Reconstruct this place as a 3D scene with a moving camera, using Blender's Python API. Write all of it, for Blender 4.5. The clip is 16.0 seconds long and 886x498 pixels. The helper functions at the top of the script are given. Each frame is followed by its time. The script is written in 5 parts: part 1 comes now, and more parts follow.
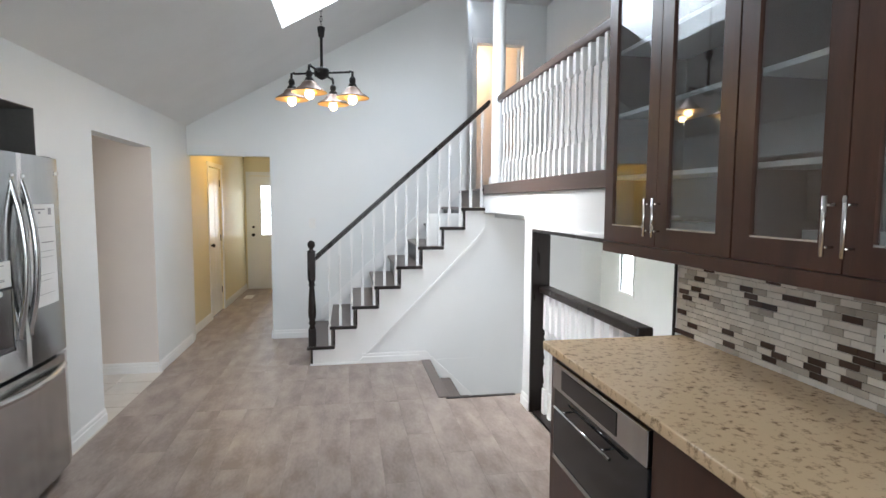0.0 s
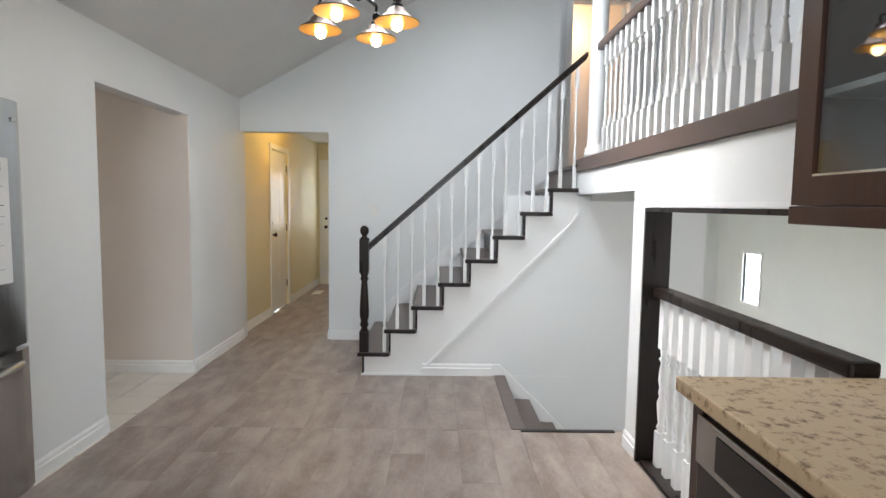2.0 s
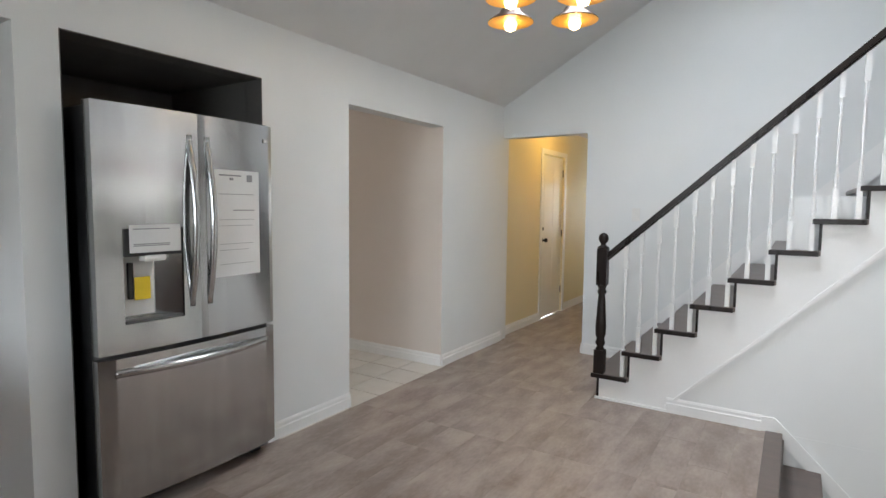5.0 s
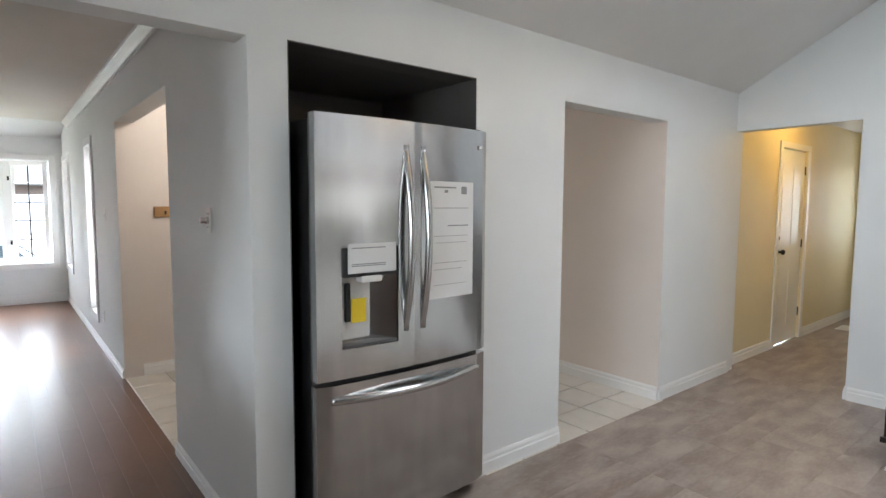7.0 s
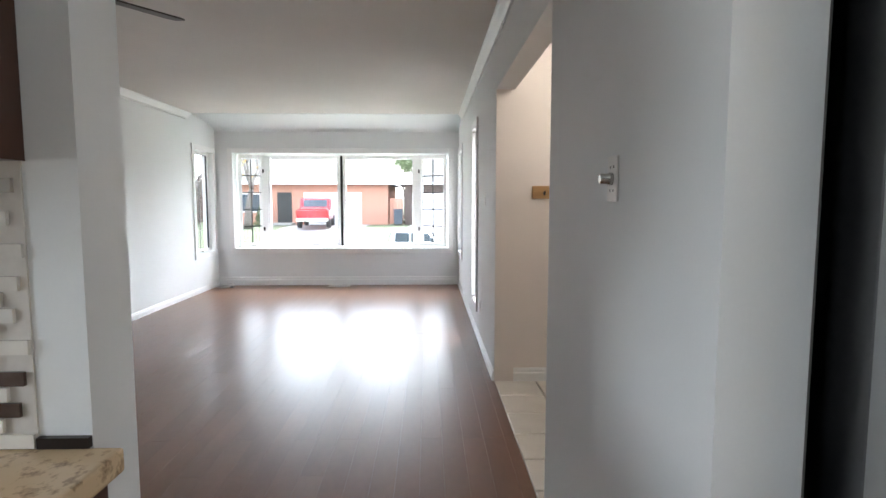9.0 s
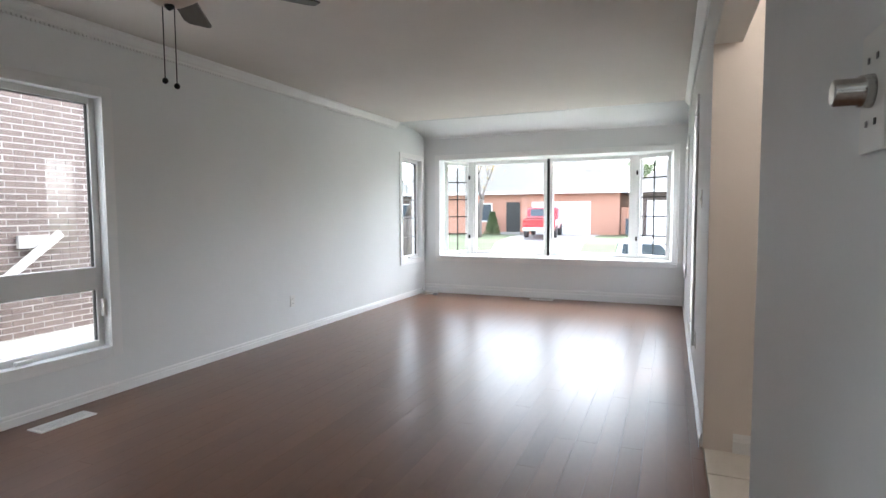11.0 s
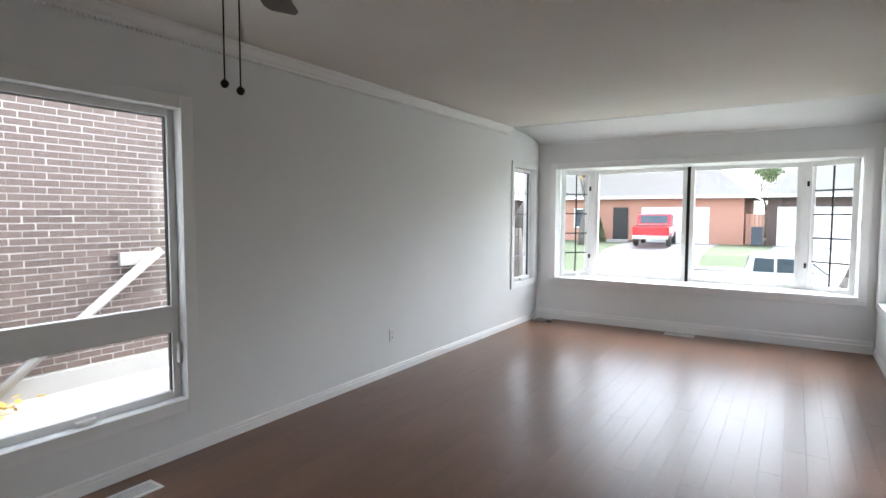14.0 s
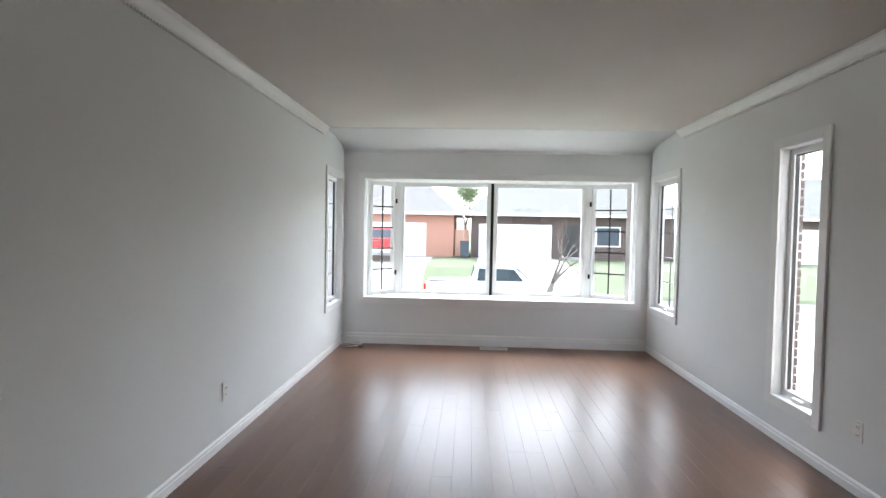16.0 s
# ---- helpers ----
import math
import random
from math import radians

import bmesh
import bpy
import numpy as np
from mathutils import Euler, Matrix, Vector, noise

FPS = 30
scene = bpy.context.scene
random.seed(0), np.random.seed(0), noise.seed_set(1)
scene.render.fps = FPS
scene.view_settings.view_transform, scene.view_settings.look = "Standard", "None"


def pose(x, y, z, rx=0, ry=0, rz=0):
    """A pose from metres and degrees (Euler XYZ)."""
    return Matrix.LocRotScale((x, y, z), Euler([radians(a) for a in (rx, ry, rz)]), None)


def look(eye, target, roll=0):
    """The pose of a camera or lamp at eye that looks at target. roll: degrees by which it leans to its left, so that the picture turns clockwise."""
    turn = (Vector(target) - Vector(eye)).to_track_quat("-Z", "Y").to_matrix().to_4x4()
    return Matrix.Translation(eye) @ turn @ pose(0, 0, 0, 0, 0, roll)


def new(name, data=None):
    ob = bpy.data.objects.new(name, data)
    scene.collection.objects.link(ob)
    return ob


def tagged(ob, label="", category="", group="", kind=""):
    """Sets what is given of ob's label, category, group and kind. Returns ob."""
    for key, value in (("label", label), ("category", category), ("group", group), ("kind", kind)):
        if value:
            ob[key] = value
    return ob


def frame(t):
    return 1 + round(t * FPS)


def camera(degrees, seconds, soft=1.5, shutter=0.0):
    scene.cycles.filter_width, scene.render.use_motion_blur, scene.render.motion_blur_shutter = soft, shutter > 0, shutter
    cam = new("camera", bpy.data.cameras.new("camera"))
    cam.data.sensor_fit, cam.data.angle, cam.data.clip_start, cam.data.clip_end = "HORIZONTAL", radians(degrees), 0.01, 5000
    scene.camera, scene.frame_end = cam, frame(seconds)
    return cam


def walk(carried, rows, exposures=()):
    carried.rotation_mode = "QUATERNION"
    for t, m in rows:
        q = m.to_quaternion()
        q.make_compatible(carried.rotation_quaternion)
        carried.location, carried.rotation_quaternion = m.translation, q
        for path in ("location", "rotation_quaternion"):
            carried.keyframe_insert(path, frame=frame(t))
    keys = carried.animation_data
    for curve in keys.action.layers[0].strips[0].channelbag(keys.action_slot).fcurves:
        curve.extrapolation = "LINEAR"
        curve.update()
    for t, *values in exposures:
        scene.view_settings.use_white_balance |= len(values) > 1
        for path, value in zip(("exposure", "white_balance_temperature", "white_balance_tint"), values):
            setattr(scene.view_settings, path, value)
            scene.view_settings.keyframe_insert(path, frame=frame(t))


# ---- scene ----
cam = camera(78.3, 16.0)
PATH = [
    (0, (0.216, 0.0, 1.561), (0.568, 1.962, 1.393), 0.3),
    (0.5, (0.303, 0.218, 1.539), (0.454, 2.205, 1.37), 0.4),
    (1, (0.318, 0.495, 1.513), (0.386, 2.487, 1.343), 0.5),
    (1.5, (0.371, 0.734, 1.452), (0.421, 2.726, 1.287), 0.6),
    (2, (0.471, 0.952, 1.374), (0.493, 2.945, 1.213), 0.8),
    (2.5, (0.567, 1.108, 1.301), (0.505, 3.1, 1.142), 1.0),
    (3, (0.695, 1.228, 1.282), (0.439, 3.205, 1.124), 1.0),
    (3.5, (0.841, 1.31, 1.292), (0.336, 3.238, 1.133), 0.9),
    (4, (0.97, 1.335, 1.326), (0.221, 3.183, 1.164), 0.8),
    (4.2, (1.031, 1.344, 1.332), (0.192, 3.153, 1.173), 0.8),
    (6.3, (0.985, 1.487, 1.46), (-0.305, 3.007, 1.291), 0.2),
    (6.5, (0.872, 1.504, 1.464), (-0.459, 2.987, 1.293), 0.2),
    (7, (0.575, 1.54, 1.441), (-0.973, 2.797, 1.279), 0.3),
    (7.5, (0.279, 1.637, 1.428), (-1.502, 2.533, 1.265), 0.6),
    (8, (-0.057, 1.729, 1.42), (-1.967, 2.291, 1.236), -0.0),
    (8.5, (-0.339, 1.765, 1.363), (-2.309, 2.051, 1.171), 0.2),
    (9, (-0.609, 1.795, 1.308), (-2.601, 1.849, 1.133), 0.0),
    (9.5, (-0.895, 1.888, 1.256), (-2.883, 1.746, 1.089), -0.1),
    (10, (-1.138, 1.985, 1.231), (-3.099, 1.622, 1.077), -0.1),
    (10.2, (-1.193, 2.011, 1.221), (-3.136, 1.558, 1.075), -0.2),
    (12.3, (-1.479, 2.148, 1.318), (-3.167, 1.082, 1.19), -0.1),
    (12.5, (-1.476, 2.116, 1.315), (-3.154, 1.034, 1.195), -0.1),
    (13, (-1.571, 1.98, 1.343), (-3.236, 0.878, 1.225), -0.1),
    (13.5, (-1.776, 1.797, 1.412), (-3.436, 0.687, 1.286), 0.2),
    (14, (-2.061, 1.528, 1.433), (-3.738, 0.446, 1.305), 0.2),
    (14.5, (-2.232, 1.267, 1.389), (-3.984, 0.309, 1.281), 0.4),
    (15, (-2.371, 0.856, 1.417), (-4.24, 0.151, 1.318), 0.6),
    (15.2, (-2.379, 0.692, 1.418), (-4.29, 0.111, 1.323), 0.8),
    (15.5, (-2.458, 0.509, 1.414), (-4.416, 0.109, 1.333), 1.0),
    (16, (-2.43, 0.103, 1.419), (-4.426, 0.006, 1.351), 1.1),
]
walk(cam, [(t, look(eye, target, roll)) for t, eye, target, roll in PATH], exposures=[(0, 3.9, 6000, 8), (2, 3.7, 6150, 8), (4, 3.65, 6150, 8), (6.5, 3.85, 6100, 8), (7.5, 3.85, 6050, 8), (9, 3.75, 6050, 8), (10.2, 3.6, 6000, 8), (12.5, 3.35, 6050, 8), (16, 3.25, 6050, 8)])

# ---- light ----
world = bpy.data.worlds.new("sky")
scene.world = world
world.use_nodes = True
wn = world.node_tree
sky = wn.nodes.new("ShaderNodeTexSky")
sky.sky_type = 'NISHITA'
sky.sun_disc = False
sky.sun_elevation, sky.sun_rotation = radians(55), radians(293)
sky.air_density, sky.dust_density, sky.ozone_density = 1.0, 3.0, 0.6
wn.nodes["Background"].inputs[1].default_value = 0.15
cloud = wn.nodes.new("ShaderNodeHueSaturation")
cloud.inputs["Saturation"].default_value = 0.35
wn.links.new(sky.outputs[0], cloud.inputs["Color"])
wn.links.new(cloud.outputs[0], wn.nodes["Background"].inputs[0])

sun_data = bpy.data.lights.new("sun", 'SUN')
sun_data.energy, sun_data.angle, sun_data.color = 0.35, radians(40), (1.0, 0.97, 0.93)
sun = new("sun", sun_data)
sun.matrix_world = look((0, 0, 30), (19.3, -8.2, 0))


def area(name, m, sx, sy, watts, colour=(0.93, 0.97, 1.0)):
    """A rectangular area lamp, for the skylight opening or as added fill light."""
    d = bpy.data.lights.new(name, 'AREA')
    d.shape, d.size, d.size_y, d.energy, d.color = 'RECTANGLE', sx, sy, watts, colour
    ob = new(name, d)
    ob.matrix_world = m
    return ob


def bulb_light(name, p, watts, colour, r=0.03):
    d = bpy.data.lights.new(name, 'POINT')
    d.energy, d.color, d.shadow_soft_size = watts, colour, r
    ob = new(name, d)
    ob.location = p
    return ob


SLOPE = 0.56


def vault(x):
    """Height of the sloped kitchen ceiling."""
    return 2.38 + SLOPE * (x + 1.478)


SKY_X0, SKY_X1, SKY_Y0, SKY_Y1 = -0.30, 0.80, 3.85, 4.95
sky_mid = (SKY_X0 + SKY_X1) / 2
area("skylight_lamp", look((sky_mid, (SKY_Y0 + SKY_Y1) / 2, vault(sky_mid) + 0.22), (sky_mid + 0.05, (SKY_Y0 + SKY_Y1) / 2 + 0.02, vault(sky_mid) - 0.78)), 1.2, 1.2, 3.4)
# fill light for the kitchen, set before a supposed window out of view
area("kitchen_fill_lamp", look((0.4, -2.5, 1.75), (0.4, 3, 1.2)), 2.2, 1.3, 4.4)
# added fill for the stair wall; the lower room has no source here
area("lower_fill_lamp", look((4.4, 0.75, 0.4), (2.0, 5.2, -0.3)), 1.6, 1.2, 6, (1.0, 0.97, 0.93))
bulb_light("hall_lamp", (-1.05, 7.6, 2.25), 0.68, (1.0, 0.60, 0.16), 0.08)
bulb_light("upper_lamp", (2.2, 8.2, 3.7), 1.5, (1.0, 0.62, 0.30), 0.1)
# no fixture in the foyer: fill light tucked behind the niche corner
bulb_light("foyer_fill_lamp", (-3.6, 2.9, 2.3), 1.6, (1.0, 0.86, 0.72), 0.1)


# ---- materials ----
def rgb(c):
    return (c[0], c[1], c[2], 1)


def material(name, a, b=None, rough=0.5, metal=0.0, scale=6.0, stretch=(1, 1, 1), fine=80.0, bump=0.05, spread=0.0, coat=0.0, rough_var=0.1, detail=6.0, spec=0.5, lo=0.42, hi=0.9):
    """Two colours mixed by noise at two sizes, with a fine relief; spread varies it from piece to piece."""
    m = bpy.data.materials.new(name)
    m.use_nodes = True
    t = m.node_tree
    p = t.nodes["Principled BSDF"]
    b = b or tuple(c * 0.9 for c in a)
    co = t.nodes.new("ShaderNodeTexCoord")
    mp = t.nodes.new("ShaderNodeMapping")
    mp.inputs["Scale"].default_value = stretch
    t.links.new(co.outputs["Object"], mp.inputs[0])
    big, small = t.nodes.new("ShaderNodeTexNoise"), t.nodes.new("ShaderNodeTexNoise")
    big.inputs["Scale"].default_value, small.inputs["Scale"].default_value = scale, fine
    big.inputs["Detail"].default_value = detail
    add = t.nodes.new("ShaderNodeMath")
    add.operation = 'MULTIPLY_ADD'
    add.inputs[1].default_value = 0.3
    t.links.new(small.outputs["Fac"], add.inputs[0])
    t.links.new(big.outputs["Fac"], add.inputs[2])
    ramp = t.nodes.new("ShaderNodeValToRGB")
    ramp.color_ramp.elements[0].position, ramp.color_ramp.elements[1].position = lo, hi
    ramp.color_ramp.elements[0].color, ramp.color_ramp.elements[1].color = rgb(a), rgb(b)
    t.links.new(add.outputs[0], ramp.inputs[0])
    out = ramp.outputs[0]
    if spread:
        info = t.nodes.new("ShaderNodeObjectInfo")
        rnd = t.nodes.new("ShaderNodeMapRange")
        rnd.inputs[3].default_value, rnd.inputs[4].default_value = 1 - spread, 1 + spread
        t.links.new(info.outputs["Random"], rnd.inputs[0])
        hsv = t.nodes.new("ShaderNodeHueSaturation")
        t.links.new(rnd.outputs[0], hsv.inputs["Value"])
        t.links.new(out, hsv.inputs["Color"])
        out = hsv.outputs[0]
        ofs = t.nodes.new("ShaderNodeVectorMath")
        ofs.operation = 'ADD'
        sc = t.nodes.new("ShaderNodeMath")
        sc.operation = 'MULTIPLY'
        sc.inputs[1].default_value = 37.0
        t.links.new(info.outputs["Random"], sc.inputs[0])
        t.links.new(mp.outputs[0], ofs.inputs[0])
        t.links.new(sc.outputs[0], ofs.inputs[1])
        t.links.new(ofs.outputs[0], big.inputs["Vector"])
        t.links.new(ofs.outputs[0], small.inputs["Vector"])
    else:
        t.links.new(mp.outputs[0], big.inputs["Vector"])
        t.links.new(mp.outputs[0], small.inputs["Vector"])
    t.links.new(out, p.inputs["Base Color"])
    rr = t.nodes.new("ShaderNodeMapRange")
    rr.inputs[3].default_value, rr.inputs[4].default_value = max(0.02, rough - rough_var), min(1, rough + rough_var)
    t.links.new(big.outputs["Fac"], rr.inputs[0])
    t.links.new(rr.outputs[0], p.inputs["Roughness"])
    p.inputs["Metallic"].default_value = metal
    p.inputs["Coat Weight"].default_value = coat
    p.inputs["Specular IOR Level"].default_value = spec
    if bump:
        bp = t.nodes.new("ShaderNodeBump")
        bp.inputs["Strength"].default_value, bp.inputs["Distance"].default_value = bump, 0.01
        t.links.new(add.outputs[0], bp.inputs["Height"])
        t.links.new(bp.outputs[0], p.inputs["Normal"])
    return m


def glow(name, colour, strength):
    m = bpy.data.materials.new(name)
    m.use_nodes = True
    p = m.node_tree.nodes["Principled BSDF"]
    p.inputs["Base Color"].default_value = rgb(colour)
    p.inputs["Emission Color"].default_value = rgb(colour)
    p.inputs["Emission Strength"].default_value = strength
    return m


def glass_material(name, tint=(1, 1, 1), rough=0.0, gloss=0.06):
    """A thin pane: clear, with a slight gloss."""
    m = bpy.data.materials.new(name)
    m.use_nodes = True
    t = m.node_tree
    t.nodes.remove(t.nodes["Principled BSDF"])
    tr, gl, mx = t.nodes.new("ShaderNodeBsdfTransparent"), t.nodes.new("ShaderNodeBsdfGlossy"), t.nodes.new("ShaderNodeMixShader")
    tr.inputs[0].default_value = rgb(tint)
    gl.inputs["Roughness"].default_value = rough
    mx.inputs[0].default_value = gloss
    t.links.new(tr.outputs[0], mx.inputs[1])
    t.links.new(gl.outputs[0], mx.inputs[2])
    t.links.new(mx.outputs[0], t.nodes["Material Output"].inputs[0])
    return m


M_WALL = material("wall_paint", (0.74, 0.755, 0.75), (0.79, 0.80, 0.795), 0.62, scale=1.3, fine=140, bump=0.03)
# the wall paint again, beige because warm indoor light is in the colour
M_FOYER = material("foyer_warm_light_paint", (0.72, 0.655, 0.605), (0.77, 0.705, 0.655), 0.6, scale=1.3, fine=140, bump=0.03)
M_CEIL = material("ceiling_paint", (0.72, 0.72, 0.71), (0.78, 0.78, 0.77), 0.85, scale=2, fine=160, bump=0.06)
M_CEIL_L = material("ceiling_paint_cream", (0.66, 0.63, 0.59), (0.70, 0.67, 0.63), 0.85, scale=2, fine=160, bump=0.06)
# shade of the fridge niche as a colour, over pale paint
M_NICHE_SHADE = material("recess_shade_colour", (0.10, 0.092, 0.085), (0.14, 0.13, 0.12), 0.8, scale=2, bump=0.05)
M_TRIM = material("white_gloss_paint", (0.80, 0.80, 0.79), (0.84, 0.84, 0.83), 0.32, scale=3, fine=60, bump=0.02)
# cream, with part of the hall lamp's yellow light mixed into the colour
M_HALL = material("hall_lamplit_paint", (0.74, 0.66, 0.45), (0.78, 0.70, 0.49), 0.6, scale=1.3, fine=120, bump=0.03)
M_LAMINATE = material("grey_oak_laminate", (0.215, 0.165, 0.138), (0.375, 0.31, 0.27), 0.42, scale=3.0, stretch=(2.6, 1.0, 1), fine=26, bump=0.02, spread=0.03, rough_var=0.06, detail=3, lo=0.48, hi=0.86)
M_HARDWOOD = material("stained_hardwood", (0.138, 0.072, 0.045), (0.195, 0.106, 0.068), 0.31, scale=1.2, stretch=(1.0, 2.4, 1), fine=16, bump=0.006, spread=0.025, rough_var=0.03, detail=2, spec=0.38, lo=0.36, hi=0.94)
M_DARKWOOD = material("espresso_wood", (0.011, 0.007, 0.006), (0.020, 0.013, 0.010), 0.3, scale=3, stretch=(6, 6, 1), fine=40, bump=0.03, spec=0.3)
M_CAB = material("cabinet_walnut_stain", (0.045, 0.017, 0.010), (0.072, 0.028, 0.016), 0.33, scale=3, stretch=(7, 7, 0.8), fine=40, bump=0.02)
M_STEPWOOD = material("grey_brown_tread", (0.10, 0.075, 0.065), (0.15, 0.115, 0.10), 0.35, scale=3, stretch=(1, 6, 1), fine=30, bump=0.03)
M_BAND = material("dark_band_wood", (0.07, 0.045, 0.036), (0.10, 0.066, 0.052), 0.4, scale=3, stretch=(6, 1, 6), fine=30, bump=0.03)
M_GRANITE = material("speckled_granite", (0.66, 0.49, 0.30), (0.24, 0.16, 0.09), 0.14, scale=42, fine=160, bump=0.0, detail=12, lo=0.68, hi=0.86, rough_var=0.04)
M_STEEL = material("brushed_steel", (0.46, 0.46, 0.455), (0.54, 0.54, 0.535), 0.17, metal=1.0, scale=3, stretch=(5, 5, 0.5), fine=30, bump=0.012, rough_var=0.05, detail=2)
M_STEEL_D = material("dark_steel", (0.16, 0.16, 0.165), (0.2, 0.2, 0.2), 0.35, metal=1.0, scale=5, bump=0.0)
M_CHROME = material("satin_nickel", (0.62, 0.60, 0.57), (0.7, 0.68, 0.65), 0.25, metal=1.0, scale=9, bump=0.0)
M_BLACK = material("black_plastic", (0.012, 0.012, 0.013), (0.02, 0.02, 0.02), 0.4, scale=9, bump=0.0)
M_BLACKGLASS = material("black_glass", (0.010, 0.010, 0.012), (0.013, 0.013, 0.015), 0.06, scale=3, bump=0.0)
M_IRON = material("black_iron", (0.016, 0.015, 0.015), (0.026, 0.024, 0.022), 0.45, metal=0.6, scale=20, bump=0.05)
M_PAPER = material("paper", (0.72, 0.72, 0.71), (0.78, 0.78, 0.77), 0.8, scale=5, bump=0.0)
M_INK = material("grey_print", (0.30, 0.30, 0.31), None, 0.8, bump=0.0)
M_YELLOW = material("yellow_card", (0.80, 0.58, 0.02), (0.85, 0.64, 0.04), 0.6, bump=0.0)
M_PLATE = material("white_plastic", (0.74, 0.73, 0.70), (0.8, 0.79, 0.76), 0.35, bump=0.0)
M_TILE = material("cream_ceramic", (0.60, 0.56, 0.50), (0.68, 0.64, 0.58), 0.34, scale=7, fine=50, bump=0.0, spread=0.05, rough_var=0.03)
M_GROUT = material("grout", (0.36, 0.33, 0.29), (0.44, 0.40, 0.36), 0.9, scale=30, bump=0.1)
M_MOSAIC_GROUT = material("pale_grout", (0.58, 0.54, 0.49), (0.64, 0.60, 0.55), 0.9, scale=30, bump=0.1)
M_MOSAIC = [material("mosaic_light", (0.64, 0.60, 0.54), (0.72, 0.68, 0.62), 0.16, scale=9, bump=0.0, spread=0.1),
            material("mosaic_beige", (0.40, 0.36, 0.31), (0.48, 0.43, 0.37), 0.16, scale=9, bump=0.0, spread=0.15),
            material("mosaic_brown", (0.050, 0.030, 0.024), (0.075, 0.046, 0.036), 0.10, scale=9, bump=0.0, spread=0.3)]
M_BRICK = material("brown_brick", (0.085, 0.060, 0.051), (0.122, 0.090, 0.077), 0.85, scale=9, fine=120, bump=0.3, spread=0.16)
M_MORTAR = material("pale_mortar", (0.58, 0.55, 0.52), (0.66, 0.63, 0.60), 0.95, scale=20, bump=0.3)
M_REDBRICK = material("red_brick", (0.42, 0.21, 0.15), (0.48, 0.27, 0.20), 0.9, scale=12, fine=40, bump=0.2)
# grey shingle paled in its colour to stand for the bright haze outside
M_ROOF = material("hazy_roof_shingle", (0.34, 0.32, 0.30), (0.44, 0.42, 0.40), 0.9, scale=4, fine=30, bump=0.3)
M_ASPHALT = material("asphalt", (0.06, 0.06, 0.065), (0.09, 0.09, 0.09), 0.9, scale=2, fine=60, bump=0.2)
M_CONCRETE = material("concrete", (0.30, 0.29, 0.275), (0.38, 0.37, 0.35), 0.9, scale=2, fine=60, bump=0.2)
M_GRASS = material("lawn", (0.075, 0.095, 0.05), (0.11, 0.135, 0.07), 0.9, scale=3, fine=60, bump=0.4)
M_LEAF = material("leaf_green", (0.05, 0.09, 0.03), (0.10, 0.13, 0.04), 0.7, scale=3, bump=0.0)
M_LEAF_Y = material("leaf_yellow", (0.45, 0.28, 0.05), (0.55, 0.38, 0.10), 0.7, scale=3, bump=0.0)
M_BARK = material("bark", (0.10, 0.085, 0.075), (0.17, 0.15, 0.13), 0.9, scale=8, stretch=(3, 3, 0.6), fine=50, bump=0.5)
M_REDCAR = material("red_car_paint", (0.42, 0.02, 0.03), (0.45, 0.025, 0.035), 0.2, scale=2, bump=0.0, coat=0.5)
M_WHITECAR = material("white_car_paint", (0.78, 0.78, 0.78), (0.82, 0.82, 0.82), 0.2, scale=2, bump=0.0, coat=0.5)
M_TYRE = material("tyre_rubber", (0.02, 0.02, 0.02), (0.03, 0.03, 0.03), 0.8, bump=0.0)
M_TINT = material("car_glass", (0.05, 0.06, 0.08), (0.06, 0.08, 0.10), 0.05, bump=0.0)
M_TAIL = material("tail_light_red", (0.5, 0.02, 0.02), None, 0.2, bump=0.0)
M_FANWOOD = material("fan_blade_walnut", (0.035, 0.026, 0.02), (0.055, 0.04, 0.032), 0.4, scale=4, stretch=(1, 6, 6), bump=0.02)
M_BOWL = material("frosted_bowl_glass", (0.55, 0.46, 0.36), (0.62, 0.52, 0.42), 0.4, scale=5, bump=0.0)
M_RACK = material("pine_board", (0.36, 0.20, 0.08), (0.46, 0.28, 0.12), 0.5, scale=4, stretch=(1, 1, 6), bump=0.03)
M_SHADE = material("copper_shade_outside", (0.10, 0.065, 0.05), (0.15, 0.10, 0.075), 0.4, metal=0.7, scale=12, bump=0.03)
M_SHADE_IN = material("gold_shade_inside", (0.85, 0.45, 0.06), (0.90, 0.52, 0.10), 0.35, metal=0.3, scale=12, bump=0.0)
M_BULB = glow("bulb_glow", (1.0, 0.66, 0.28), 1.6)
M_GLASS = glass_material("window_glass", (1, 1, 1), 0.0, 0.04)
M_CABGLASS = glass_material("cabinet_glass", (0.86, 0.90, 0.93), 0.02, 0.16)
M_SCREENDIM = material("frosted_pane", (0.70, 0.72, 0.74), (0.76, 0.78, 0.80), 0.3, bump=0.0)


# ---- builders ----
def box(bm, x0, x1, y0, y1, z0, z1, bevel=0.0):
    """An axis-aligned box added to bm, with bevelled edges where asked."""
    m = Matrix.Translation(((x0 + x1) / 2, (y0 + y1) / 2, (z0 + z1) / 2)) @ Matrix.Diagonal((abs(x1 - x0), abs(y1 - y0), abs(z1 - z0), 1))
    g = bmesh.ops.create_cube(bm, size=1, matrix=m)
    if bevel:
        es = list({e for v in g["verts"] for e in v.link_edges})
        bmesh.ops.bevel(bm, geom=es, offset=bevel, segments=2, affect='EDGES', profile=0.6)
    return bm


def boxes(*bs, bevel=0.0):
    bm = bmesh.new()
    for b in bs:
        box(bm, *b, bevel=bevel)
    return bm


